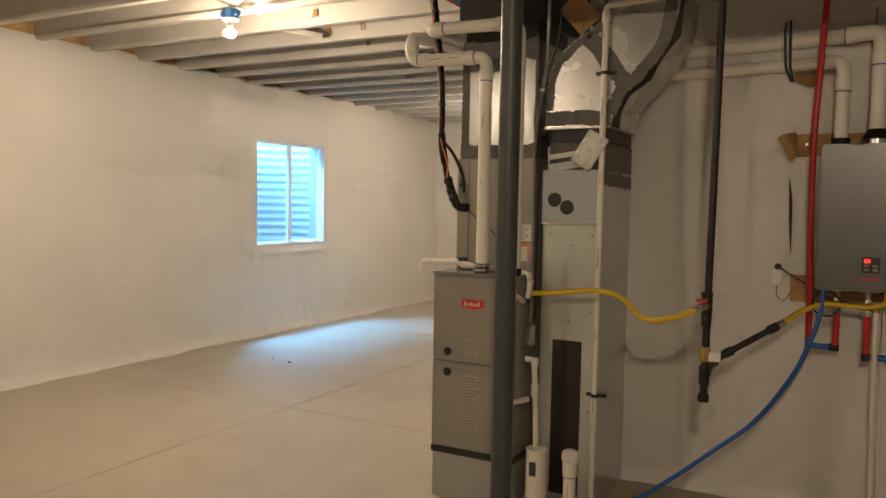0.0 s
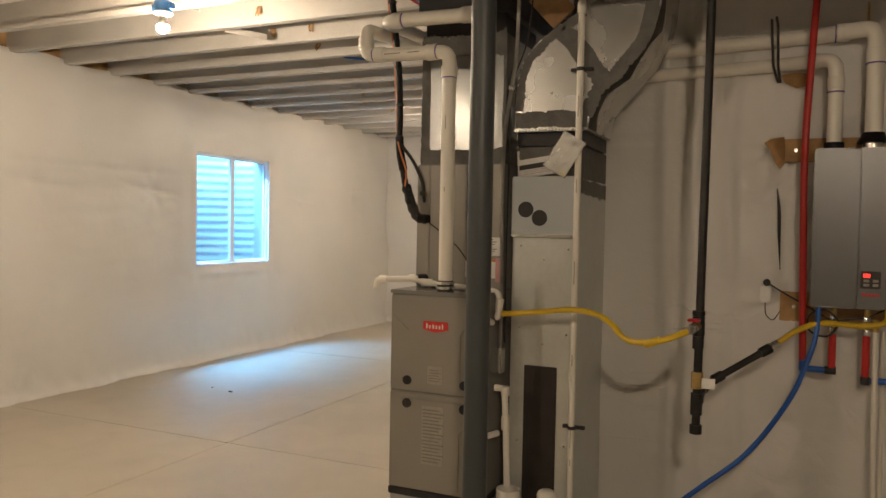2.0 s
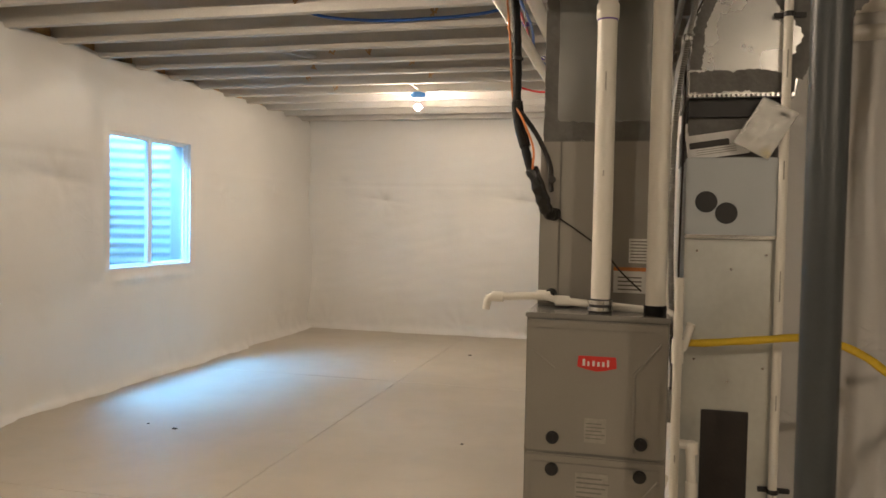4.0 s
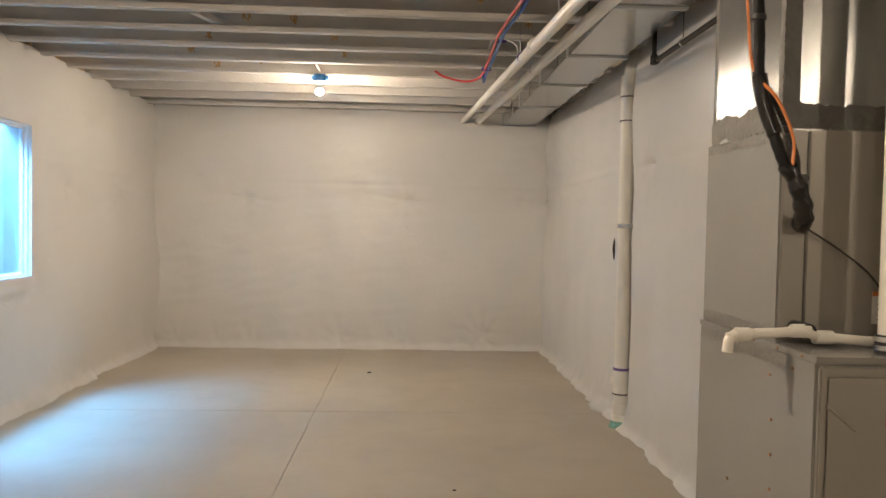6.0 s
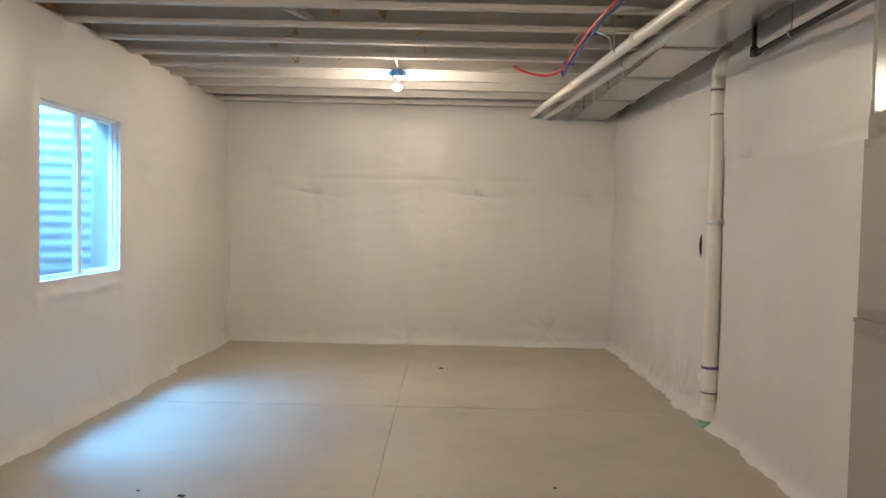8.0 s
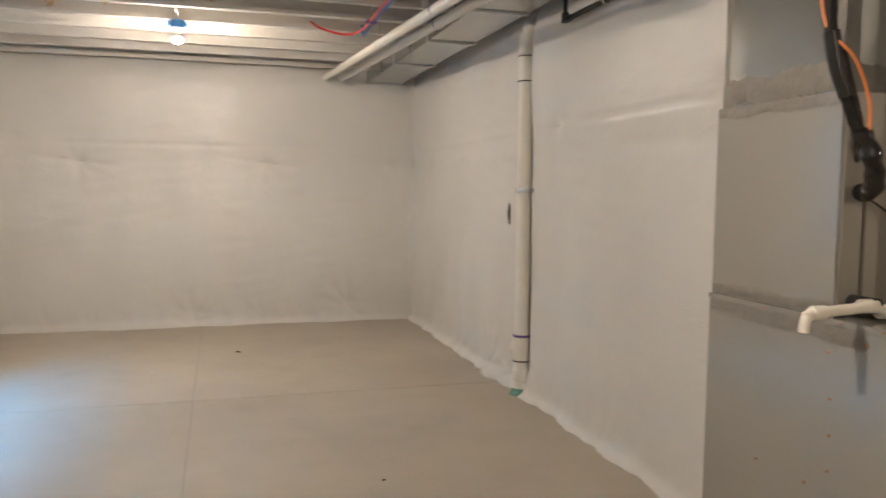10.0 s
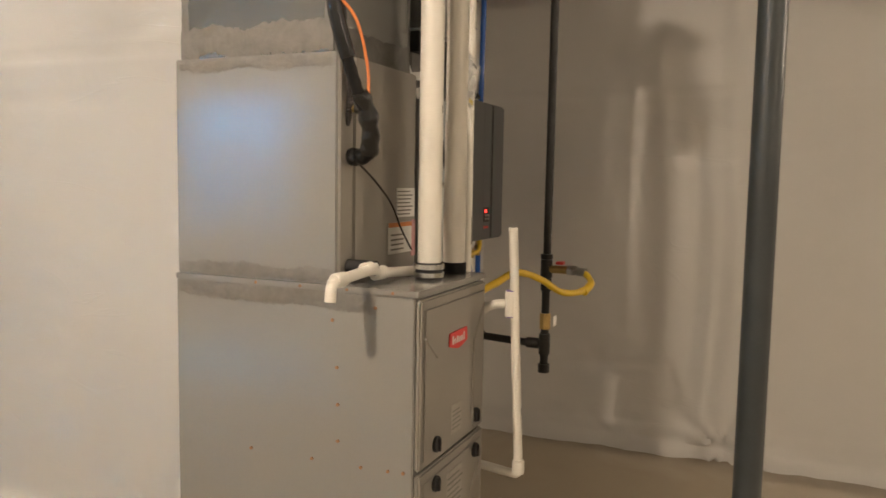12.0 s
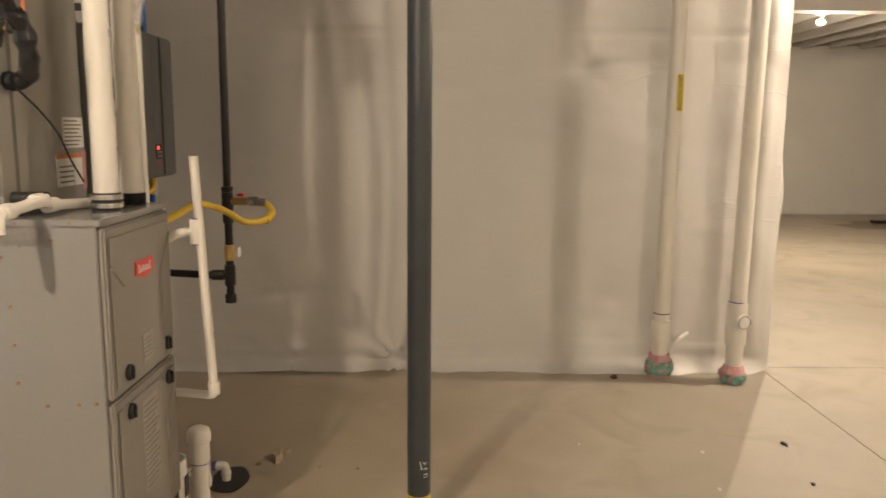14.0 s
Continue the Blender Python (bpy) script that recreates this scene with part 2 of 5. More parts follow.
M_FRAME = material("window_vinyl", (0.74, 0.77, 0.80), 0.4, 0, 0.03, 8, 0.03, 90)
M_BOX = material("blue_outlet_box", (0.05, 0.22, 0.55), 0.45, 0, 0.08, 12, 0.03, 90)
M_WELL = material("corrugated_galvanised_steel", (0.32, 0.345, 0.36), 0.45, 0.15, 0.10, 4, 0.1, 60)
# dark grey standing in for shade on the jamb, also on hidden blocks
M_JAMBSHADE = material("jamb_shade_grey", (0.25, 0.255, 0.245), 0.75, 0, 0.15, 8, 0.2, 60)
M_DAMP = material("damp_concrete", (0.17, 0.135, 0.08), 0.4, 0, 0.2, 4, 0.1, 90)
M_GRAVEL = material("gravel", (0.30, 0.28, 0.26), 0.9, 0, 0.3, 40, 0.8, 60)
M_PINK = material("pink_foam", (0.56, 0.31, 0.31), 0.8, 0, 0.15, 20, 0.4, 80)
M_DARKRED = material("dark_red_plastic", (0.09, 0.02, 0.015), 0.6, 0, 0.2, 30, 0.3, 60)
M_GREEN = material("green_tape", (0.16, 0.33, 0.27), 0.6, 0, 0.25, 30, 0.5, 80)
M_PURPLE = material("purple_primer", (0.13, 0.08, 0.30), 0.5, 0, 0.2, 20, 0.1, 90)
M_SIGN = material("yellow_label", (0.68, 0.52, 0.03), 0.5, 0, 0.06, 20, 0.02, 90)
M_BULB = glow("lit_bulb", (1.0, 0.79, 0.57), BULB)
M_BULBHOT = glow("brighter_bulb", (1.0, 0.79, 0.57), BULB * 1.2)
M_BULBFAR = glow("brightest_bulb", (1.0, 0.79, 0.55), BULB * 1.45)
M_LED = glow("red_display_digits", (1.0, 0.03, 0.02), 0.35)
M_FILM = material("clear_plastic_film", (0.85, 0.85, 0.84), 0.12, 0, 0.02, 8, 0.5, 60, grit=0.01)
M_FILM.node_tree.nodes["Principled BSDF"].inputs["Alpha"].default_value = 0.3
M_GLASS = bpy.data.materials.new("window_glass")
M_GLASS.use_nodes = True
gb = M_GLASS.node_tree.nodes["Principled BSDF"]
gb.inputs["Transmission Weight"].default_value, gb.inputs["Roughness"].default_value, gb.inputs["IOR"].default_value = 1.0, 0.0, 1.45


# ---- mesh helpers ----
def finish(bm, smooth=None):
    bmesh.ops.recalc_face_normals(bm, faces=bm.faces)
    if smooth is not None:
        for f in bm.faces:
            f.smooth = True
        for e in bm.edges:
            e.smooth = e.calc_face_angle(0) < smooth if len(e.link_faces) == 2 else True


def part(name, bm, mat, parent=None, label="", smooth=radians(40)):
    finish(bm, smooth)
    me = bpy.data.meshes.new(name)
    bm.to_mesh(me)
    bm.free()
    for m in (mat if isinstance(mat, (list, tuple)) else [mat]):
        me.materials.append(m)
    ob = new(name, me)
    if parent is not None:
        ob.parent = parent
    if label:
        ob["label"] = label
    return ob


def crumple(bm, amount, seed):
    for v in bm.verts:
        n = noise.noise_vector(v.co * 28 + Vector((seed, 0, 0)))
        v.co += Vector((n.x, n.y, n.z * 0.6)) * amount
        v.co.z = max(0.0, v.co.z)
    return bm


def thing(name, label, category, group="", kind=""):
    return tagged(new(name), label, category, group, kind)


def box(bm, x0, x1, y0, y1, z0, z1, bevel=0.0, mi=0):
    v = [bm.verts.new(p) for p in ((x0, y0, z0), (x1, y0, z0), (x1, y1, z0), (x0, y1, z0), (x0, y0, z1), (x1, y0, z1), (x1, y1, z1), (x0, y1, z1))]
    fs = [bm.faces.new([v[i] for i in q]) for q in ((3, 2, 1, 0), (4, 5, 6, 7), (0, 1, 5, 4), (1, 2, 6, 5), (2, 3, 7, 6), (3, 0, 4, 7))]
    for f in fs:
        f.material_index = mi
    if bevel:
        es = list({e for f in fs for e in f.edges})
        bmesh.ops.bevel(bm, geom=es, offset=bevel, segments=2, affect="EDGES", clamp_overlap=True)
    return bm


def boxed(*a, **k):
    return box(bmesh.new(), *a, **k)


def fillet(points, radius, n=6):
    """A line with its corners rounded."""
    pts = [Vector(p) for p in points]
    if radius <= 0:
        return pts
    out = [pts[0]]
    for a, b, c in zip(pts, pts[1:], pts[2:]):
        d1, d2 = (a - b), (c - b)
        r = min(radius, d1.length * 0.49, d2.length * 0.49)
        p, q = b + d1.normalized() * r, b + d2.normalized() * r
        for i in range(n + 1):
            s = i / n
            out.append(p * (1 - s) ** 2 + b * 2 * s * (1 - s) + q * s ** 2)
    out.append(pts[-1])
    return out


def spline(points, n=8):
    pts = [Vector(p) for p in points]
    pts = [pts[0] * 2 - pts[1]] + pts + [pts[-1] * 2 - pts[-2]]
    out = []
    for i in range(1, len(pts) - 2):
        a, b, c, d = pts[i - 1:i + 3]
        for k in range(n):
            t = k / n
            out.append(0.5 * ((2 * b) + (c - a) * t + (2 * a - 5 * b + 4 * c - d) * t * t + (3 * b - a - 3 * c + d) * t ** 3))
    out.append(pts[-2])
    return out


def sweep(bm, pts, r, seg=14, cap=True, hollow=0.0):
    """A round tube along a line; r: one radius or a function of the part of the way gone."""
    pts = [Vector(p) for p in pts]
    t0 = (pts[1] - pts[0]).normalized()
    side = t0.orthogonal().normalized()
    rings = []
    for i, p in enumerate(pts):
        t = (pts[min(i + 1, len(pts) - 1)] - pts[max(i - 1, 0)]).normalized()
        side = (side - t * side.dot(t)).normalized()
        up = t.cross(side)
        rad = r(i / (len(pts) - 1)) if callable(r) else r
        rings.append([bm.verts.new(p + (side * math.cos(2 * math.pi * k / seg) + up * math.sin(2 * math.pi * k / seg)) * rad) for k in range(seg)])
    for a, b in zip(rings, rings[1:]):
        for k in range(seg):
            bm.faces.new((a[k], a[(k + 1) % seg], b[(k + 1) % seg], b[k]))
    if cap:
        if hollow:
            for ring, nxt in ((rings[0], pts[1]), (rings[-1], pts[-2])):
                c = sum((v.co for v in ring), Vector()) / seg
                inner = [bm.verts.new(c + (v.co - c) * hollow) for v in ring]
                deep = [bm.verts.new(v.co + (nxt - c).normalized() * 0.05) for v in inner]
                for k in range(seg):
                    j = (k + 1) % seg
                    bm.faces.new((ring[k], ring[j], inner[j], inner[k]))
                    bm.faces.new((inner[k], inner[j], deep[j], deep[k]))
                bm.faces.new(deep)
        else:
            bm.faces.new(rings[0])
            bm.faces.new(rings[-1])
    return bm


def tube(points, r, corner=0.0, seg=14, hollow=0.0):
    return sweep(bmesh.new(), fillet(points, corner), r, seg, True, hollow)


def ring(p, axis, r, width, seg=18):
    """A collar round a pipe at p."""
    p, a = Vector(p), Vector(axis).normalized()
    w = width / 2
    return sweep(bmesh.new(), [p - a * w, p - a * w * 0.9, p + a * w * 0.9, p + a * w], lambda s: r * (0.96 if s in (0, 1) else 1), seg)


# ---- the shell ----
FAR_Y, WEST_X, EAST_X, ALCOVE_Y, SOUTH_X, SOUTH_END = 11.572, -6.86, -2.268, 5.21, -0.345, 1.61
BACK_Y, FAR_EAST = -5.0, 8.4
CEIL = 3.10
JOIST = 2.78
TOP = 2.82
JOIST_STEP, JOIST_AT = 0.497, 9.415


def blanket(name, origin, along, normal, length, dimples, label, seam=1.93, hole=None, step=0.035, seed=0, flare=0.035, folds=(), sharp=False, pins=(), hem_pleat=0.0, mat=None):
    """A wall faced with quilted white vinyl: pinned dimples, a lap seam, a slack hem at the floor."""
    o, u, n = Vector(origin), Vector(along), Vector(normal)
    us = list(np.arange(0, length, step)) + [length]
    zs = [0, 0.008, 0.018] + list(np.arange(0.035, TOP, step)) + [TOP]
    if hole:
        hu0, hu1, hz0, hz1 = hole
        us = sorted([a for a in us if all(abs(a - b) > 0.02 for b in hole[:2])] + [hu0, hu1])
        zs = sorted([a for a in zs if all(abs(a - b) > 0.02 for b in hole[2:])] + [hz0, hz1])
    bm = bmesh.new()
    grid = []
    rnd = random.Random(seed)
    puckers = [(k * 1.1 + rnd.uniform(0, 0.8), rnd.uniform(0.0, 0.05), 0.007) for k in range(int(length / 1.1) + 1)] + list(pins)
    for a in us:
        col = []
        for z in zs:
            d = 0.030 * noise.noise(Vector((a * 0.9 + seed, z * 0.8, seed))) + 0.014 * noise.noise(Vector((a * 2.6, z * 2.0, seed + 5)))
            d += 0.0035 * noise.noise(Vector((a * 2.2 + z * 5, z * 9 - a * 3, seed + 8))) + (0.032 * math.sin(math.pi * z / 1.75) if z < 1.75 else 0.022 * math.sin(math.pi * (z - 1.75) / 1.1))
            for pu, pz, ph in puckers:
                q, w = math.hypot(a - pu, z - pz), math.atan2(z - pz, a - pu)
                if q < 0.8:
                    d += ph * (0.6 * math.cos(w * 11 + pu) + 0.4 * math.cos(w * 7 + 2 * pu)) * math.exp(-q / 0.16) * min(1, q / 0.05) - ph * math.exp(-(q / 0.05) ** 2)
            for du, dz, depth in dimples:
                ru, rz = a - du, z - dz
                q = math.hypot(ru, rz)
                if q < 0.9:
                    d -= depth * 0.75 * math.exp(-(q / 0.075) ** 2)
                    d -= depth * 0.4 * math.exp(-((rz + 0.12 * ru) / 0.018) ** 2 - (ru / 0.28) ** 2)
                    d -= depth * 0.3 * math.exp(-(q / 0.30) ** 2)
                    d += depth * 0.09 * math.cos(math.atan2(rz, ru) * 7 + du) * math.exp(-q / 0.18) * min(1, q / 0.08)
            for fu, z0, z1, w, h in folds:
                if z0 < z < z1:
                    d += h * math.exp(-((a - fu - 0.03 * math.sin(z * 2.2 + fu)) / w) ** 2) * min(1, (z - z0) * 4, (z1 - z) * 4)
            d -= 0.007 * math.exp(-((z - seam - 0.012 * noise.noise(Vector((a, 0, seed)))) / 0.014) ** 2)
            d += hem_pleat * (math.exp(-((z - 0.13 - 0.03 * math.sin(a * 1.3)) / 0.012) ** 2) - math.exp(-((z - 0.07 - 0.02 * math.sin(a * 2.1)) / 0.01) ** 2))
            hem = math.exp(-z / 0.10)
            d += hem * (flare + 0.045 * noise.noise(Vector((a * 2.3, 0.3, seed))) + 0.026 * noise.noise(Vector((a * 8, z * 6, seed))))
            d += math.exp(-(z / 0.03) ** 1.5) * (0.045 + 0.03 * noise.noise(Vector((a * 3.3, 1.3, seed + 2))))
            end = math.exp(-a / 0.12) + math.exp(-(length - a) / 0.12)
            d += end * (0.065 * math.sin(math.pi * min(z, 1.65) / 1.65) + 0.06 * noise.noise(Vector((z * 2.4, seed, 1))) + 0.014 * noise.noise(Vector((z * 8, seed, a * 3))))
            top = max(0, z - (TOP - 0.25)) / 0.25
            d -= 0.05 * top ** 2
            zz = z + (0.028 * noise.noise(Vector((a * 2.1, 7, seed))) * top)
            if hole and hu0 - 0.2 < a < hu1 + 0.2 and hz0 - 0.2 < z < hz1 + 0.2:
                e = max(hu0 - a, a - hu1, hz0 - z, z - hz1, 0)
                d *= min(1, e / 0.2)
                if e < 0.045:
                    d += 0.008
                if z < hz0 and hu0 - 0.06 < a < hu1 + 0.06:
                    ends = math.exp(-((a - hu0) / 0.12) ** 2) + math.exp(-((a - hu1) / 0.12) ** 2)
                    d += 0.032 * math.exp(-((z - hz0 + 0.085 + 0.02 * ends) / 0.035) ** 2) * (1 + 0.5 * noise.noise(Vector((a * 7, z * 9, seed))) - 0.55 * ends)
            if sharp:
                d *= min(1, a / 0.12)
            p = o + u * a + n * d
            col.append(bm.verts.new((p.x, p.y, zz if z > 0 else 0.001)))
        grid.append(col)
    for i in range(len(us) - 1):
        for j in range(len(zs) - 1):
            if hole and hu0 - 1e-6 <= us[i] and us[i + 1] <= hu1 + 1e-6 and hz0 - 1e-6 <= zs[j] and zs[j + 1] <= hz1 + 1e-6:
                continue
            bm.faces.new((grid[i][j], grid[i + 1][j], grid[i + 1][j + 1], grid[i][j + 1]))
    face = part(name, bm, mat or M_VINYL, None, "", radians(60))
    return tagged(face, label, "wall", kind="structure")


def slab_wall(name, x0, x1, y0, y1, z0, z1, mat, parent=None):
    return part(name, boxed(x0, x1, y0, y1, z0, z1), mat, parent)


WHITE_WALL = "foundation wall behind quilted white vinyl insulation blanket"
WIN_Y0, WIN_Y1, WIN_Z0, WIN_Z1 = 7.455, 8.685, 1.005, 2.20
w_far = blanket("wall_north", (WEST_X, FAR_Y, 0), (1, 0, 0), (0, -1, 0), EAST_X - WEST_X, [(1.06, 1.745, 0.055), (2.93, 1.755, 0.06), (4.3, 1.76, 0.04), (3.85, 0.22, 0.03), (2.2, 0.15, 0.02), (0.5, 1.98, 0.012), (3.9, 2.62, 0.02)], WHITE_WALL, seed=2, step=0.024, flare=0.015, pins=((3.84, 0.15, 0.02), (2.17, 0.06, 0.016), (0.3, 0.05, 0.012)))
w_west = blanket("wall_west", (WEST_X + 0.01, BACK_Y, 0), (0, 1, 0), (1, 0, 0), FAR_Y - BACK_Y, [(7.6, 2.2, 0.025), (9.0, 1.76, 0.03), (11.9, 1.76, 0.035), (14.4, 1.74, 0.035), (12.3, 0.9, 0.02), (15.6, 1.8, 0.03), (10.6, 1.77, 0.03), (13.65, 0.88, 0.03), (12.5, 0.9, 0.025)], WHITE_WALL, hole=(WIN_Y0 - BACK_Y, WIN_Y1 - BACK_Y, WIN_Z0, WIN_Z1), seed=11, step=0.028, flare=0.045)
w_east = blanket("wall_east", (EAST_X, ALCOVE_Y - 0.07, 0), (0, 1, 0), (-1, 0, 0), FAR_Y - ALCOVE_Y + 0.07, [(2.6, 1.93, 0.035), (3.25, 1.78, 0.02), (5.6, 1.78, 0.03), (0.8, 2.0, 0.02), (4.6, 1.8, 0.02)], WHITE_WALL, seed=23, flare=0.03, step=0.024, pins=((0.62, 0.1, 0.02), (3.3, 0.1, 0.03), (3.7, 0.06, 0.025)), folds=((3.02, 0.1, 3, 0.05, -0.05),))
w_alc = blanket("wall_alcove", (EAST_X + 0.01, ALCOVE_Y, 0), (1, 0, 0), (0, -1, 0), SOUTH_X - EAST_X, [(0.9, 1.6, 0.015), (1.0, 0.6, 0.015)], WHITE_WALL, seed=31, step=0.022, mat=M_CRUMPLED, pins=((0.97, 1.85, 0.016), (0.96, 1.66, 0.012), (1.0, 1.18, 0.014), (0.88, 2.26, 0.014), (0.62, 0.4, 0.012)), folds=((0.47, 0.05, 2.7, 0.03, 0.03), (0.62, 0.05, 2.7, 0.035, 0.035), (0.78, 0.05, 2.6, 0.025, 0.022)), flare=0.03)
w_serv = blanket("wall_service", (SOUTH_X, SOUTH_END, 0), (0, 1, 0), (-1, 0, 0), ALCOVE_Y - SOUTH_END, [(1.12, 1.75, 0.025), (2.1, 1.6, 0.02), (2.85, 0.45, 0.03)], WHITE_WALL, seed=43, sharp=True, folds=((2.20, 0.02, 2.75, 0.04, 0.018), (2.05, 0.0, 0.5, 0.06, 0.03), (2.30, 0.0, 1.5, 0.022, 0.018), (2.12, 0.1, 2.2, 0.018, -0.014), (2.38, 0.3, 1.9, 0.03, -0.016), (2.55, 0.1, 2.3, 0.05, 0.012), (0.12, 0.05, 2.75, 0.05, 0.014), (0.3, 0.05, 2.7, 0.04, 0.008)), pins=((2.19, 0.05, 0.04),), hem_pleat=0.007, step=0.022)

# concrete foundation and partitions behind the facing
back = tagged(slab_wall("foundation", WEST_X - 0.20, WEST_X - 0.10, BACK_Y - 0.3, WIN_Y0, 0, TOP, M_FLOOR), "grey poured concrete foundation wall", "wall", kind="structure")
for nm, dims in (("foundation_pier", (WEST_X - 0.20, WEST_X - 0.10, WIN_Y1, FAR_Y + 0.3, 0, TOP)), ("foundation_sill", (WEST_X - 0.20, WEST_X - 0.10, WIN_Y0, WIN_Y1, 0, WIN_Z0)), ("foundation_lintel", (WEST_X - 0.20, WEST_X - 0.10, WIN_Y0, WIN_Y1, WIN_Z1, TOP)),
                 ("foundation_north", (WEST_X - 0.10, EAST_X + 0.3, FAR_Y + 0.15, FAR_Y + 0.3, 0, CEIL)), ("foundation_east", (EAST_X + 0.15, EAST_X + 0.3, ALCOVE_Y + 0.06, FAR_Y + 0.15, 0, CEIL)), ("partition_alcove", (EAST_X + 0.3, SOUTH_X + 0.3, ALCOVE_Y + 0.06, ALCOVE_Y + 0.3, 0, CEIL)),
                 ("partition_service", (SOUTH_X + 0.06, SOUTH_X + 0.3, SOUTH_END + 0.14, ALCOVE_Y + 0.06, 0, CEIL)), ("foundation_south", (WEST_X - 0.06, FAR_EAST + 0.3, BACK_Y - 0.3, BACK_Y, 0, CEIL))):
    tagged(slab_wall(nm, *dims, M_FLOOR if "found" in nm else M_VINYL), "plain wall closing the basement", "wall", kind="structure")
w_end = blanket("wall_corner", (SOUTH_X, SOUTH_END, 0), (1, 0, 0), (0, -1, 0), FAR_EAST - SOUTH_X, [(0.9, 1.7, 0.02)], WHITE_WALL, seed=51, sharp=True)
w_fareast = blanket("wall_far_east", (FAR_EAST, BACK_Y, 0), (0, 1, 0), (-1, 0, 0), SOUTH_END - BACK_Y, [(2.2, 1.74, 0.04), (0.9, 1.74, 0.04), (4.2, 1.74, 0.04)], WHITE_WALL, seed=61, step=0.07)
tagged(slab_wall("foundation_far_east", FAR_EAST + 0.06, FAR_EAST + 0.3, BACK_Y, SOUTH_END + 0.14, 0, CEIL, M_FLOOR), "plain wall closing the basement", "wall", kind="structure")
rim = tagged(slab_wall("rim_board", WEST_X - 0.20, WEST_X - 0.10, BACK_Y, FAR_Y + 0.06, TOP, CEIL, M_RIM), "brown raw strand-board rim above the foundation wall", "trim", kind="structure")

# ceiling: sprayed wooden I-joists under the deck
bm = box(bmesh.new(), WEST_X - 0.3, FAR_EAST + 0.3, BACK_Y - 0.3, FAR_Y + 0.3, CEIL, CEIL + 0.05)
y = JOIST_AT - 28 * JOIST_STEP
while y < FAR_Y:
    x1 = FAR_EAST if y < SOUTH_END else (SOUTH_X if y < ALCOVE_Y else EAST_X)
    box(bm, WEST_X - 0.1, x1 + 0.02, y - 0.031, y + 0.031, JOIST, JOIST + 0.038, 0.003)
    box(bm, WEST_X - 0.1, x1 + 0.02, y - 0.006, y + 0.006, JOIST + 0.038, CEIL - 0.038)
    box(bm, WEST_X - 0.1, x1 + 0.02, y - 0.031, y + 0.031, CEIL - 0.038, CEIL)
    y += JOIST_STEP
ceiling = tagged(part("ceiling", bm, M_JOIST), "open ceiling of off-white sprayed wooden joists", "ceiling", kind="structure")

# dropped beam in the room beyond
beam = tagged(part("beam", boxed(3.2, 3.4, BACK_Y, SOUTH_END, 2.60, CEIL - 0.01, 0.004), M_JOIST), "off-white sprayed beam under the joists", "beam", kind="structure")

# floor: slabs with sawn joints
floor = tagged(part("floor", boxed(WEST_X - 0.2, FAR_EAST + 0.3, BACK_Y - 0.3, FAR_Y + 0.2, -0.2, -0.012), M_MASTIC), "smooth tan concrete basement slab with control joints", "floor", kind="structure")
XS, YS = [WEST_X - 0.05, -4.612, -0.3, 4.0, FAR_EAST + 0.05], [BACK_Y, 1.64, 5.315, 8.55, FAR_Y + 0.05]
for xa, xb in zip(XS, XS[1:]):
    for ya, yb in zip(YS, YS[1:]):
        if xa > -1 and ya > 1.6:
            continue
        part("slab", boxed(xa + 0.0016, xb - 0.0016, ya + 0.0012, yb - 0.0012, -0.03, 0.0, 0.002), M_FLOOR, floor)

# ---- window and its well ----
win = thing("window_1", "white vinyl sliding window onto a corrugated window well", "window", kind="structure")
GX = WEST_X - 0.028
part("window_frame", box(box(box(box(bmesh.new(), GX - 0.05, GX + 0.02, WIN_Y0, WIN_Y0 + 0.03, WIN_Z0, WIN_Z1, 0.004), GX - 0.05, GX + 0.02, WIN_Y1 - 0.022, WIN_Y1, WIN_Z0, WIN_Z1, 0.004), GX - 0.05, GX + 0.02, WIN_Y0 + 0.03, WIN_Y1 - 0.03, WIN_Z0, WIN_Z0 + 0.03, 0.004), GX - 0.05, GX + 0.02, WIN_Y0 + 0.03, WIN_Y1 - 0.03, WIN_Z1 - 0.03, WIN_Z1, 0.004), M_FRAME, win)
for nm, y0, y1, dx in (("fixed_sash", 8.045, WIN_Y1 - 0.022, -0.02), ("sliding_sash", WIN_Y0 + 0.03, 8.10, 0.0)):
    b2 = bmesh.new()
    xa, xb = GX + dx - 0.012, GX + dx + 0.010
    za, zb, f = WIN_Z0 + 0.03, WIN_Z1 - 0.03, 0.056
    f0, f1 = (0.012, f) if nm == "sliding_sash" else (f, 0.012)
    box(b2, xa, xb, y0, y0 + f0, za, zb, 0.003)
    box(b2, xa, xb, y1 - f1, y1, za, zb, 0.003)
    box(b2, xa, xb, y0 + f0, y1 - f1, za, za + 0.014, 0.003)
    box(b2, xa, xb, y0 + f0, y1 - f1, zb - 0.014, zb, 0.003)
    sash = part(nm, b2, M_FRAME, win)
    pane = part("pane", boxed(GX + dx - 0.002, GX + dx + 0.002, y0 + f0, y1 - f1, za + 0.014, zb - 0.014), M_GLASS, sash, "clear glass pane")
    pane.visible_shadow = False
for z in (1.36, 1.85):
    part("latch", boxed(GX + 0.010, GX + 0.024, 8.078, 8.092, z - 0.03, z + 0.03, 0.003), M_FRAME, win)
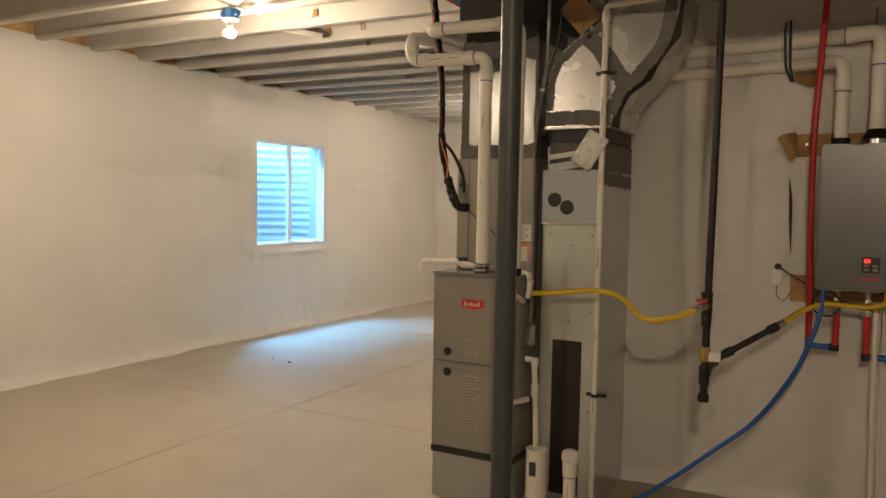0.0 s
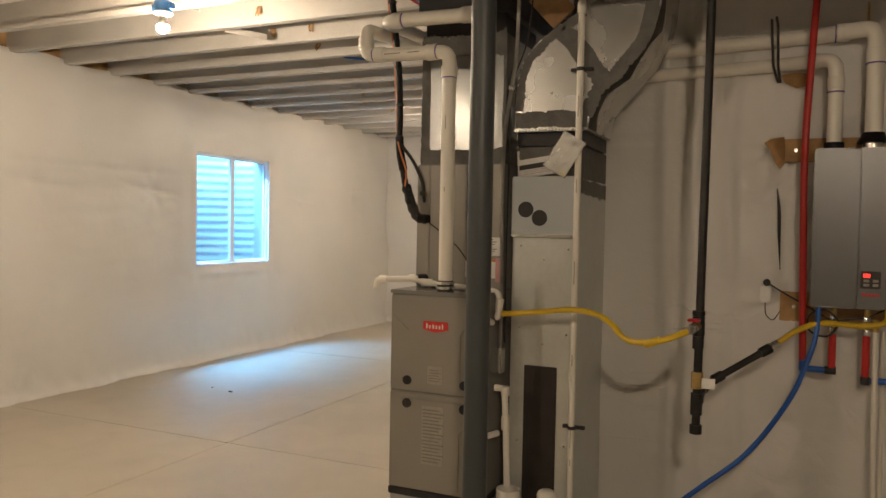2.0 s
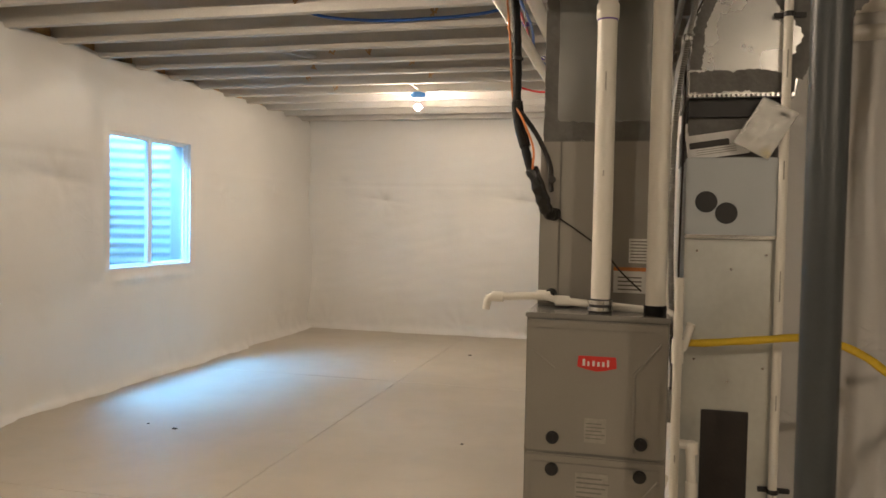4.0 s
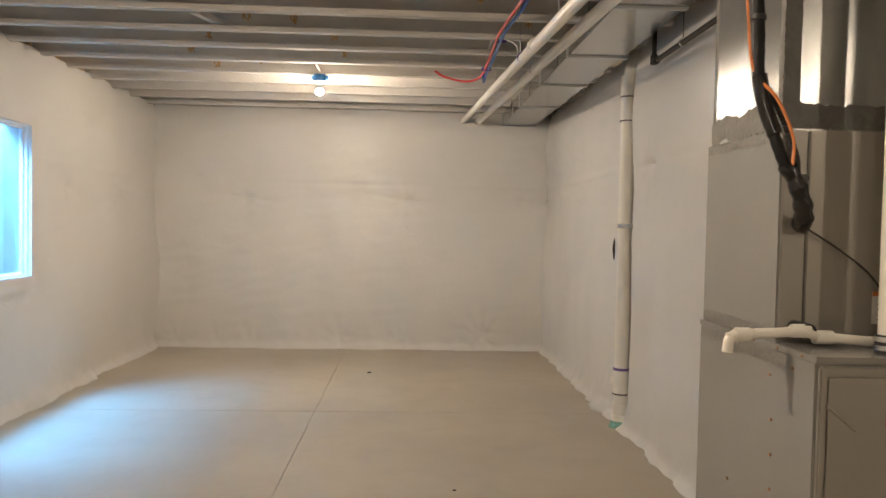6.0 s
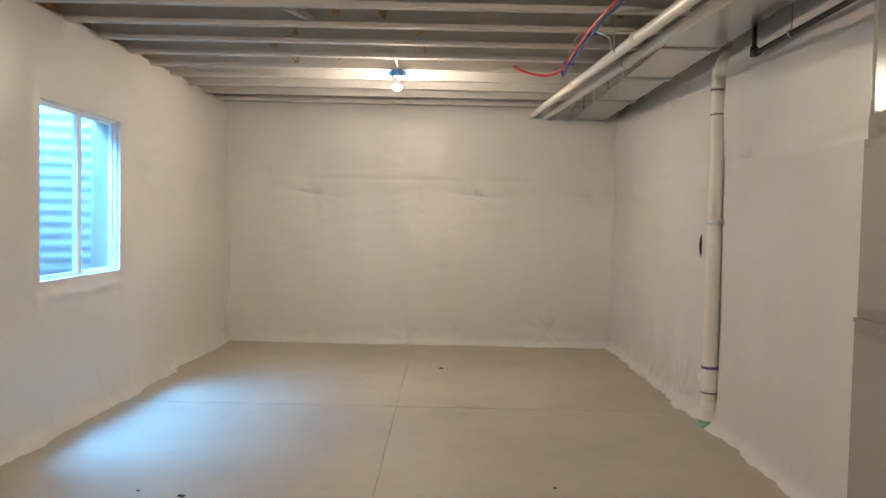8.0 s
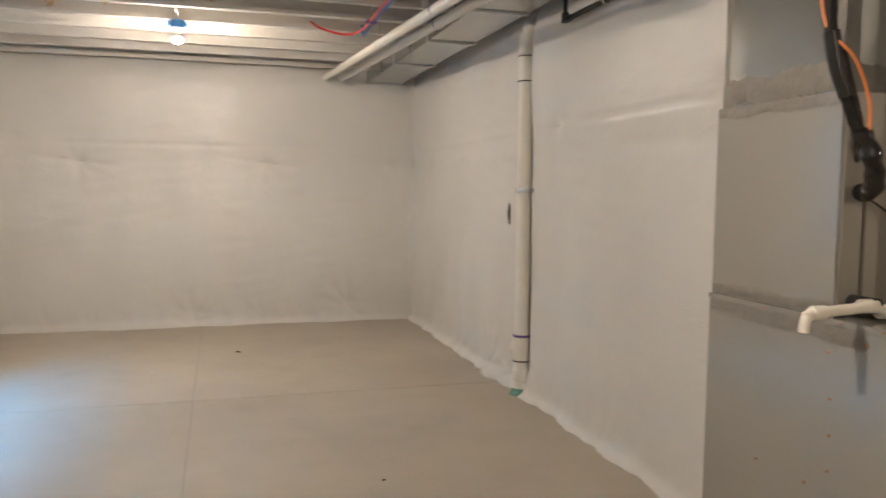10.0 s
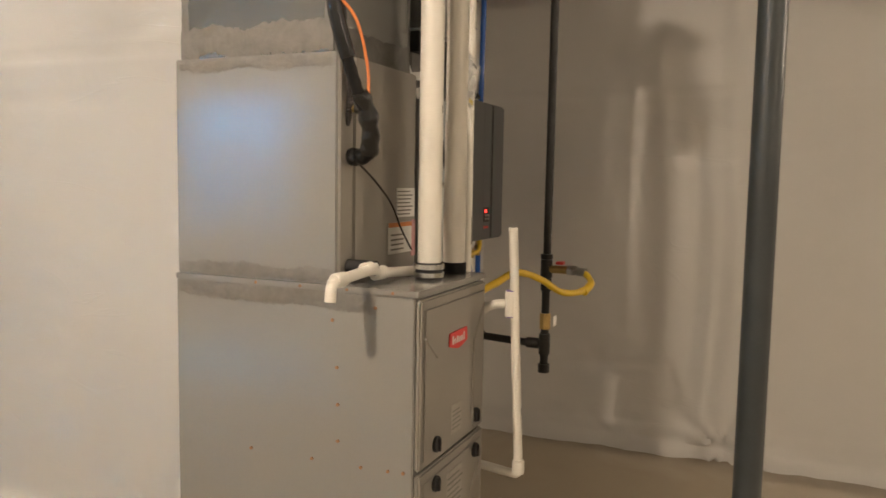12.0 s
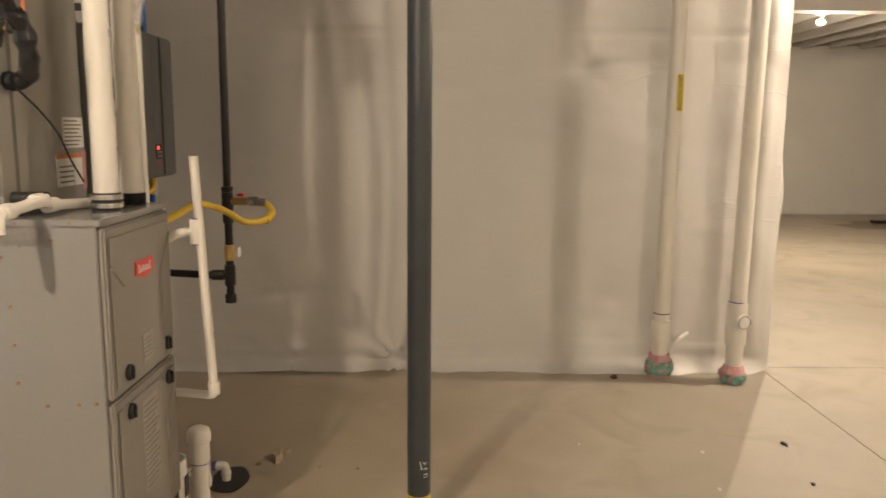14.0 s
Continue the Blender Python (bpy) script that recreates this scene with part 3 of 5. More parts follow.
# added hidden blocks stop daylight leaking through the gap round the frame
for ya, yb, za, zb in ((WIN_Y0 - 0.05, WIN_Y0 - 0.007, WIN_Z0 - 0.05, WIN_Z1 + 0.05), (WIN_Y1 + 0.007, WIN_Y1 + 0.05, WIN_Z0 - 0.05, WIN_Z1 + 0.05), (WIN_Y0 - 0.007, WIN_Y1 + 0.007, WIN_Z0 - 0.05, WIN_Z0 - 0.007), (WIN_Y0 - 0.007, WIN_Y1 + 0.007, WIN_Z1 + 0.007, WIN_Z1 + 0.05)):
    part("leak_block", boxed(WEST_X - 0.099, WEST_X - 0.002, ya, yb, za, zb), M_JAMBSHADE, win)
# added dark lining: the jamb's shade is put into its colour
for ya, yb in ((WIN_Y0 + 0.001, WIN_Y0 + 0.008), (WIN_Y1 - 0.008, WIN_Y1 - 0.001)):
    part("jamb_shade_liner", boxed(WEST_X - 0.199, GX - 0.052, ya, yb, WIN_Z0 + 0.001, WIN_Z1 - 0.001), M_JAMBSHADE, win, "added dark lining that gives the window jamb its shade")
part("window_return", box(box(box(box(bmesh.new(), GX + 0.02, WEST_X + 0.018, WIN_Y0 - 0.006, WIN_Y0 + 0.012, WIN_Z0, WIN_Z1), GX + 0.02, WEST_X + 0.018, WIN_Y1 - 0.012, WIN_Y1 + 0.006, WIN_Z0, WIN_Z1), GX + 0.02, WEST_X + 0.02, WIN_Y0 + 0.012, WIN_Y1 - 0.012, WIN_Z0 - 0.006, WIN_Z0 + 0.014), GX + 0.02, WEST_X + 0.018, WIN_Y0 + 0.012, WIN_Y1 - 0.012, WIN_Z1 - 0.012, WIN_Z1 + 0.006), M_VINYL, win)

bm = bmesh.new()
cols = []
for i in range(49):
    a = math.pi * i / 48
    col = []
    for j in range(241):
        z = 0.55 + 2.2 * j / 240
        r = 0.685 + 0.0038 * math.sin(2 * math.pi * z / 0.094)
        col.append(bm.verts.new((WEST_X - 0.20 - 0.03 - r * 0.9 * math.sin(a), 8.02 - r * math.cos(a), z)))
    cols.append(col)
for a, b in zip(cols, cols[1:]):
    for j in range(240):
        bm.faces.new((a[j], b[j], b[j + 1], a[j + 1]))
well = thing("window_well", "corrugated galvanised steel window well outside the window", "window well")
part("shell", bm, M_WELL, well)
part("flange", boxed(WEST_X - 0.235, WEST_X - 0.205, 8.705, 8.95, 0.62, 2.75), M_WELL, well)
part("flange", boxed(WEST_X - 0.235, WEST_X - 0.205, 7.1, 7.335, 0.62, 2.75), M_WELL, well)
ground = tagged(part("ground", boxed(-60, WEST_X - 0.20, -40, 50, 0.3, 0.62), M_GRAVEL), "grey gravel at the bottom of the window well", "ground", kind="structure")
earth = tagged(part("earth", box(box(box(bmesh.new(), -60, -7.95, -40, 50, 0.62, 2.7), -7.95, WEST_X - 0.20, -40, 7.25, 0.62, 2.7), -7.95, WEST_X - 0.20, 8.85, 50, 0.62, 2.7), M_GRAVEL), "earth round the window well", "ground", kind="structure")


# ---- bulbs on blue boxes ----
def ceiling_bulb(x, y, z, lit=M_BULB):
    """A bare bulb in a keyless holder on a round blue box; z: middle of the bulb."""
    t = thing("ceiling_light", "bare lit bulb in white holder on blue ceiling box", "lamp", "bare bulbs")
    b = bmesh.new()
    sweep(b, [Vector((0, 0, h)) for h in (0.085, 0.092, 0.135, 0.14)], 0.052, 20)
    box(b, -0.075, -0.045, -0.02, 0.02, 0.095, 0.13, 0.003)
    box(b, 0.045, 0.075, -0.02, 0.02, 0.095, 0.13, 0.003)
    part("outlet_box", b, M_BOX, t, "blue plastic outlet box")
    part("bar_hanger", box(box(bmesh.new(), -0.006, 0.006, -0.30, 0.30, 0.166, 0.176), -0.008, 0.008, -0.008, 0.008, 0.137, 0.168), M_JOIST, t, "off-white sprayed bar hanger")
    hol = bmesh.new()
    prof = [(0.083, 0.05), (0.075, 0.056), (0.066, 0.05), (0.055, 0.026), (0.035, 0.020)]
    sweep(hol, [Vector((0, 0, h)) for h, _ in prof], lambda s: prof[round(s * (len(prof) - 1))][1], 20)
    part("lamp_holder", hol, M_WHITE, t, "white porcelain holder")
    neck = bmesh.new()
    prof = [(0.044, 0.013), (0.036, 0.016), (0.024, 0.020), (0.012, 0.0295), (0.004, 0.0338)]
    sweep(neck, [Vector((0, 0, h)) for h, _ in prof], lambda s, p=prof: p[round(s * (len(p) - 1))][1], 20)
    part("bulb_neck", neck, M_WHITE, t, "opaque white plastic bulb neck")
    bul = bmesh.new()
    prof = [(0.003, 0.033), (-0.006, 0.036), (-0.016, 0.035), (-0.026, 0.029), (-0.034, 0.019), (-0.038, 0.009), (-0.040, 0.002)]
    sweep(bul, [Vector((0, 0, h)) for h, _ in prof], lambda s, p=prof: p[round(s * (len(p) - 1))][1], 20)
    part("bulb", bul, lit, t, "glowing warm bulb")
    t.matrix_world = pose(x, y, z)
    return t


lamp = ceiling_bulb(-4.62, 4.72, 2.61)
# at y 0.02: unseen bulb added on the row's spacing, brightens the alcove
for p in ((-4.71, 9.39, 2.638), (-4.66, 0.02, 2.62)):
    copy_thing(lamp, pose(*p))
ceiling_bulb(-0.70, 0.45, 2.62, M_BULBHOT)
ceiling_bulb(3.75, -0.54, 2.575, M_BULBFAR)

# ---- steel post ----
post = thing("steel_post", "dark grey painted round steel support post with yellow band", "post")
part("shaft", tube([(-2.172, 3.635, 0), (-2.172, 3.635, CEIL - 0.3)], 0.041, seg=28), M_POST, post)
part("band", ring((-2.172, 3.635, 0.066), (0, 0, 1), 0.0425, 0.13, 28), M_SIGN, post, "yellow painted band")
part("cap_plate", boxed(-2.25, -2.09, 3.56, 3.71, 2.79, 2.80), M_POST, post)
part("pocket_ring", sweep(bmesh.new(), [Vector((-2.172 + 0.19 * math.cos(k * math.pi / 20), 3.635 + 0.19 * math.sin(k * math.pi / 20), 0.0)) for k in range(41)], 0.004, 6), M_MASTIC, floor)
for line in (((-0.004, 0.262), (-0.010, 0.235), (-0.006, 0.232)), ((-0.012, 0.262), (-0.020, 0.250), (-0.026, 0.258)), ((-0.016, 0.232), (-0.026, 0.236), (-0.029, 0.228)), ((-0.017, 0.212), (-0.028, 0.214), (-0.030, 0.205), (-0.018, 0.202))):
    part("chalk_mark", sweep(bmesh.new(), [Vector((-2.172 - math.sqrt(0.0412 ** 2 - dy * dy), 3.635 + dy, z)) for dy, z in line], 0.0014, 5), M_PAPER, post)

# ---- furnace ----
FX0, FX1, FY0, FY1, FTOP = -2.896, -2.442, 4.392, 5.135, 1.175
furnace = thing("furnace", "taupe steel gas furnace with two doors and red badge", "furnace")
part("plinth", boxed(FX0 + 0.002, FX1 - 0.002, FY0 + 0.004, FY1, 0, 0.235, 0.003), M_GALVDULL, furnace, "bare galvanised base")
part("strip", boxed(FX0 - 0.004, FX1 + 0.004, FY0 - 0.006, FY1, 0.235, 0.268, 0.003), M_BLACK, furnace, "black base strip")
part("cabinet", boxed(FX0, FX1, FY0, FY1, 0.268, FTOP - 0.012, 0.003), M_FURNSIDE, furnace)
part("top_panel", boxed(FX0 - 0.004, FX1 + 0.004, FY0 - 0.012, FY1, FTOP - 0.012, FTOP + 0.004, 0.002), M_FURNSIDE, furnace)


def furnace_door(name, z0, z1, parent):
    b = box(bmesh.new(), FX0 + 0.004, FX1 - 0.004, FY0 - 0.016, FY0, z0, z1, 0.005)
    door = part(name, b, M_FURN, parent)
    part("raised_panel", boxed(FX0 + 0.022, FX1 - 0.022, FY0 - 0.020, FY0 - 0.0155, z0 + 0.02, z1 - 0.025, 0.003), M_FURN, door)
    return door


SCREWS = ((4.624, 1.089), (4.61, 0.967), (4.607, 0.87), (4.606, 0.774), (4.88, 0.713), (4.685, 0.715), (4.538, 0.715), (4.46, 0.718), (4.417, 0.72), (4.50, 1.13))
upper = furnace_door("upper_door", 0.725, FTOP - 0.018, furnace)
lower = furnace_door("lower_door", 0.275, 0.716, furnace)
for zz, d in ((0.773, upper), (0.668, lower)):
    for xx in (-2.802, -2.522):
        k = sweep(bmesh.new(), [Vector((xx, FY0 - h, zz)) for h in (0.016, 0.019, 0.027, 0.030)], lambda s: 0.021 if s < 0.9 else 0.018, 20)
        box(k, xx - 0.004, xx + 0.004, FY0 - 0.036, FY0 - 0.029, zz - 0.018, zz + 0.018, 0.002)
        part("knob", k, M_BLACK, d, "black plastic latch knob")
# pressed lines in the doors
for d, z0, z1 in ((upper, 0.745, 1.135), (lower, 0.30, 0.695)):
    part("pressed_line", sweep(bmesh.new(), fillet([(-2.545, FY0 - 0.020, z0), (-2.545, FY0 - 0.020, z1 - 0.14), (-2.465, FY0 - 0.020, z1 - 0.04)], 0.0), 0.005, 8), M_FURN, d)
part("pressed_line", sweep(bmesh.new(), [(-2.875, FY0 - 0.020, 1.06), (-2.80, FY0 - 0.020, 1.0)], 0.004, 8), M_FURN, upper)
b = bmesh.new()
prof = [(-2.724, 1.047), (-2.605, 1.047), (-2.602, 1.012), (-2.63, 1.004), (-2.664, 0.998), (-2.70, 1.004), (-2.727, 1.012)]
fv = [b.verts.new((x, FY0 - 0.0235, z)) for x, z in prof]
bv = [b.verts.new((x, FY0 - 0.0190, z)) for x, z in prof]
b.faces.new(fv)
for k in range(len(prof)):
    b.faces.new((fv[k], bv[k], bv[(k + 1) % len(prof)], fv[(k + 1) % len(prof)]))
badge = part("badge", b, M_BADGE, upper, "red enamel name badge")
for k, (w, h) in enumerate(((0.010, 0.022), (0.008, 0.015), (0.010, 0.018), (0.010, 0.015), (0.010, 0.015), (0.008, 0.022))):
    xx = -2.71 + k * 0.0155
    part("letter_bar", boxed(xx, xx + w * 0.8, FY0 - 0.0248, FY0 - 0.0232, 1.015, 1.015 + h), M_PAPER, badge)
lab = part("label", boxed(-2.70, -2.63, FY0 - 0.0215, FY0 - 0.020, 0.765, 0.845), M_LABEL, upper, "small grey data label")
for k in range(5):
    part("text_line", boxed(-2.695, -2.645 + 0.01 * (k % 2), FY0 - 0.0222, FY0 - 0.0214, 0.778 + k * 0.012, 0.781 + k * 0.012), M_FADE, lab)
lab = part("label", boxed(-2.725, -2.62, FY0 - 0.0215, FY0 - 0.020, 0.40, 0.665), M_LABEL, lower, "grey printed warning label")
for k in range(16):
    part("text_line", boxed(-2.72, -2.64 + 0.012 * (k % 3), FY0 - 0.0222, FY0 - 0.0214, 0.412 + k * 0.0155, 0.417 + k * 0.0155), M_FADE, lab)
for yy, zz in SCREWS:
    part("screw", ring((FX0 - 0.001, yy, zz), (1, 0, 0), 0.0045, 0.006, 8), M_RUST, furnace, "rusty screw")
for yy in (4.45, 4.58, 4.72, 4.86):
    part("rivet", ring((FX0 - 0.004, yy, FTOP - 0.004), (1, 0, 0), 0.004, 0.005, 8), M_RUST, furnace)


def mastic(points, axis, at, seed, ragged=0.012, width=0.05, lift=0.0016):
    """A brushed band of sealant along a line on a sheet-metal face; axis: the face's normal."""
    b = bmesh.new()
    pts = spline(points, 40) if len(points) > 2 else [Vector(points[0]).lerp(Vector(points[1]), k / 140) for k in range(141)]
    n = Vector(axis)
    rows = []
    for i, p in enumerate(pts):
        t = (pts[min(i + 1, len(pts) - 1)] - pts[max(i - 1, 0)]).normalized()
        s = t.cross(n).normalized()
        wa = max(0.006, width / 2 + ragged * (1.2 * noise.noise(Vector((i * 0.032, seed, 0))) + 0.7 * noise.noise(Vector((i * 0.17, seed, 4))) + 0.45 * noise.noise(Vector((i * 0.61, seed, 2)))))
        wb = max(0.006, width / 2 + ragged * (1.2 * noise.noise(Vector((i * 0.032, seed + 9, 3))) + 0.7 * noise.noise(Vector((i * 0.17, seed + 5, 7))) + 0.45 * noise.noise(Vector((i * 0.61, seed + 3, 1)))))
        rows.append([b.verts.new(q) for q in (p - s * wa + n * 0.0008, p - s * min(wa * 0.8, width * 0.3) + n * lift, p + s * min(wb * 0.8, width * 0.3) + n * lift, p + s * wb + n * 0.0008)])
    for a, c in zip(rows, rows[1:]):
        for k in range(3):
            b.faces.new((a[k], a[k + 1], c[k + 1], c[k]))
    return b


# ---- evaporator coil case ----
CX0, CX1, CY0, CY1, CZ0, CZ1 = -2.889, -2.446, 4.619, 5.135, FTOP + 0.004, 1.766
coil = thing("evaporator_coil_case", "grey-taupe steel coil case with panels standing on the furnace", "coil case")
part("body", boxed(CX0, CX1, CY0, CY1, CZ0, CZ1, 0.003), M_FURNSIDE, coil)
part("front_panel", boxed(CX0 + 0.075, CX1 - 0.004, CY0 - 0.010, CY0, CZ0 + 0.01, CZ1 - 0.004, 0.003), M_FURN, coil)
part("side_strip", boxed(CX0 + 0.003, CX0 + 0.07, CY0 - 0.008, CY0, CZ0 + 0.01, CZ1 - 0.004, 0.003), M_FURN, coil)
lab = part("label", boxed(-2.575, -2.455, CY0 - 0.0118, CY0 - 0.0098, 1.34, 1.425), M_PAPER, coil, "white printed label")
for k in range(7):
    part("text_line", boxed(-2.57, -2.49 + 0.01 * (k % 3), CY0 - 0.0126, CY0 - 0.0117, 1.347 + k * 0.011, 1.351 + k * 0.011), M_FADE, lab)
lab = part("label", boxed(-2.625, -2.475, CY0 - 0.0118, CY0 - 0.0098, 1.235, 1.325), M_PAPER, coil, "white warning label with orange edge")
part("edge_stripe", boxed(-2.625, -2.475, CY0 - 0.0126, CY0 - 0.0117, 1.312, 1.325), M_COPPER, lab)
for k in range(4):
    part("text_line", boxed(-2.61, -2.53, CY0 - 0.0126, CY0 - 0.0117, 1.245 + k * 0.014, 1.250 + k * 0.014), M_FADE, lab)
part("pink_label", boxed(-2.475, -2.447, CY0 - 0.0118, CY0 - 0.0098, 1.22, 1.33), M_PINK, coil, "pink and white sticker")
part("seam_sealant", mastic([(FX0, 4.50, FTOP - 0.035), (FX0, 5.125, FTOP - 0.03)], (-1, 0, 0), 0, 4, 0.014, 0.05), M_SEAL, furnace, "brushed taupe sealant")
part("seam_sealant", mastic([(CX0, 4.63, CZ0 + 0.02), (CX0, 5.12, CZ0 + 0.02)], (-1, 0, 0), 0, 44, 0.012, 0.035), M_SEAL, coil, "brushed taupe sealant")
part("seam_sealant", mastic([(CX0, 4.63, CZ1 - 0.02), (CX0, 5.12, CZ1 - 0.02)], (-1, 0, 0), 0, 14, 0.012, 0.03), M_SEAL, coil, "brushed taupe sealant")

# ---- supply plenum and trunk ----
PX0, PX1, PY0, PY1, PZ1 = -2.880, -2.452, 4.634, 5.12, 2.37
plenum = thing("supply_plenum", "galvanised supply plenum with brushed grey mastic seams", "duct")
b = bmesh.new()
vs = [b.verts.new(p) for p in ((PX0, PY0, CZ1), (PX1, PY0, CZ1), (PX1, PY1, CZ1), (PX0, PY1, CZ1), (PX0, PY0, PZ1), (PX1, PY0, PZ1), (PX1, PY1, PZ1), (PX0, PY1, PZ1))]
for q, out in (((0, 1, 5, 4), (0, -1, 0)), ((1, 2, 6, 5), (1, 0, 0)), ((2, 3, 7, 6), (0, 1, 0)), ((3, 0, 4, 7), (-1, 0, 0))):
    # each sheet is cross-broken: creased corner to corner, its middle pushed out
    mid = b.verts.new(sum((vs[k].co for k in q), Vector()) / 4 + Vector(out) * 0.005)
    for k in range(4):
        b.faces.new((vs[q[k]], vs[q[(k + 1) % 4]], mid))
b.faces.new(vs[:4])
b.faces.new(vs[4:])
part("casing", b, M_PLENUM, plenum, "", radians(1))
part("seam_sealant", mastic([(PX0 + 0.024, PY0, CZ1 + 0.01), (PX0 + 0.024, PY0, PZ1 - 0.01)], (0, -1, 0), 0, 7, 0.006, 0.05), M_MASTIC, plenum)
part("seam_sealant", mastic([(PX1 - 0.006, PY0, CZ1 + 0.01), (PX1 - 0.006, PY0, PZ1 - 0.01)], (0, -1, 0), 0, 17, 0.004, 0.014), M_MASTIC, plenum)
part("seam_sealant", mastic([(PX0, PY0, CZ1 + 0.035), (PX1, PY0, CZ1 + 0.03)], (0, -1, 0), 0, 3, 0.014, 0.085, 0.002), M_MASTIC, plenum)
part("seam_sealant", mastic([(PX0, PY0, PZ1 - 0.05), (PX1, PY0, PZ1 - 0.05)], (0, -1, 0), 0, 5, 0.02, 0.11, 0.002), M_MASTIC, plenum)
part("seam_sealant", mastic([(PX0, PY0, CZ1 + 0.045), (PX0, PY1, CZ1 + 0.04)], (-1, 0, 0), 0, 8, 0.02, 0.085, 0.004), M_SEAL, plenum)
for y in (PY0 + 0.015, PY1 - 0.015):
    part("seam_sealant", mastic([(PX0, y, CZ1 + 0.01), (PX0, y, PZ1 - 0.01)], (-1, 0, 0), 0, y * 3, 0.006, 0.025, 0.003), M_SEAL, plenum)
part("canvas_collar", boxed(PX0 + 0.012, PX1 - 0.012, PY0 + 0.012, PY1 - 0.012, PZ1, 2.465), M_BLACK, plenum, "black canvas connector")
trunk = thing("supply_duct", "long galvanised supply duct under the joists along the wall", "duct")
part("drop_box", boxed(-2.90, -2.43, 4.62, 5.4, 2.465, 2.79, 0.003), M_BLACK, trunk, "black canvas transition")
for ya, yb in ((5.40, 6.6), (6.6, 7.8), (7.8, 8.9), (8.9, 10.1), (10.1, 11.46)):
    part("duct_section", boxed(-2.835, -2.455, ya + 0.001, yb - 0.001, 2.655, 2.795, 0.003), M_GALV, trunk)
    part("drive_cleat", box(box(bmesh.new(), -2.842, -2.448, yb - 0.02, yb + 0.02, 2.645, 2.6555, 0.002), -2.846, -2.8345, yb - 0.02, yb + 0.02, 2.645, 2.795, 0.002), M_GALVDULL, trunk)
for yy in (5.9, 7.2, 8.2, 9.5, 10.7):
    part("hanger_strap", boxed(-2.842, -2.836, yy - 0.012, yy + 0.012, 2.655, 2.86), M_STEEL, trunk)
rtrunk = thing("ceiling_duct", "dull galvanised return duct across the ceiling", "duct")
part("casing", boxed(-2.78, SOUTH_X - 0.02, 3.72, 4.10, 2.47, 2.79, 0.003), M_GALV, rtrunk)
part("end_seam", boxed(-2.79, -2.775, 3.715, 4.105, 2.465, 2.792, 0.002), M_GALVDULL, rtrunk)

brown = tagged(part("scrap_board", boxed(-0.065, 0.065, -0.006, 0.006, -0.09, 0.09, 0.002), M_WOOD), "brown wooden board wedged between the ducts", "board")
brown.matrix_world = pose(-2.245, 4.645, 2.478, 0, -42, 0)

# ---- return drop with filter box ----
RX0, RX1, RY0, RY1, EY1 = -2.392, -2.095, 4.602, 5.165, 5.06
ret = thing("return_duct", "galvanised return air drop with filter box and curved elbow", "duct")
part("drop", boxed(RX0, RX1, RY0, RY1, 0.0, 1.70, 0.003), M_RETURN, ret)
fb = part("filter_box", boxed(RX0 - 0.003, RX1 + 0.004, RY0 - 0.016, RY0 + 0.02, 1.432, 1.704, 0.004), M_FILTER, ret, "grey filter box with two black dots")
for x, z in ((-2.327, 1.555), (-2.262, 1.518)):
    part("dot", ring((x, RY0 - 0.0165, z), (0, 1, 0), 0.036, 0.003, 28), M_BLACK, fb, "round black sticker")
part("bottom_rail", boxed(RX0, RX1, RY0 - 0.021, RY0 - 0.015, 1.432, 1.445), M_STEEL, fb)
part("access_panel", boxed(-2.322, -2.170, RY0 - 0.006, RY0, 0.06, 0.85, 0.002), M_DARK, ret, "dark brown rectangular panel")
for x, z in ((-2.35, 1.39), (-2.13, 1.38), (-2.24, 1.33), (-2.35, 1.02), (-2.13, 1.0), (-2.24, 0.95), (-2.35, 0.5), (-2.13, 0.5)):
    part("screw", ring((x, RY0 - 0.001, z), (0, 1, 0), 0.005, 0.006, 8), M_STEEL, ret)
part("canvas_gap", boxed(RX0 + 0.004, RX1 + 0.02, RY0 + 0.03, EY1, 1.845, 1.908), M_BLACK, ret, "black canvas connector")
part("upper_collar", boxed(RX0 + 0.004, RX1, RY0 + 0.055, RY1 - 0.004, 1.699, 1.846, 0.003), M_MASTIC, ret, "sheet collar brushed with grey mastic")
# the leaning elbow above it
b = bmesh.new()
secs = [(1.915, -2.395, -2.06), (1.99, -2.392, -2.045), (2.07, -2.388, -1.998), (2.15, -2.38, -1.915), (2.22, -2.36, -1.855), (2.29, -2.31, -1.81), (2.35, -2.23, -1.78), (2.41, -2.12, -1.762), (2.47, -2.07, -1.752), (2.56, -2.05, -1.745)]
rows = [[b.verts.new(p) for p in ((x0, RY0, z), (x1, RY0, z), (x1, EY1, z), (x0, EY1, z))] for z, x0, x1 in secs]
for r0, r1 in zip(rows, rows[1:]):
    for k in range(4):
        b.faces.new((r0[k], r0[(k + 1) % 4], r1[(k + 1) % 4], r1[k]))
b.faces.new(rows[0])
b.faces.new(rows[-1])
elbow = part("elbow", b, M_ELBOW, ret, "bright curved galvanised elbow", radians(25))
part("flange", boxed(-2.398, -2.056, RY0 - 0.008, EY1, 1.907, 1.915, 0.002), M_CONDUIT, elbow)
for k in range(22):
    part("flange_tooth", boxed(-2.392 + k * 0.0153, -2.384 + k * 0.0153, RY0 - 0.014, RY0 - 0.008, 1.905, 1.917), M_STEEL, elbow)
fr = (0, -1, 0)
part("seam_sealant", mastic([(-2.39, RY0, 1.955), (-2.22, RY0, 1.96), (-2.06, RY0, 1.95)], fr, 0, 21, 0.014, 0.07, 0.002), M_MASTIC, elbow)
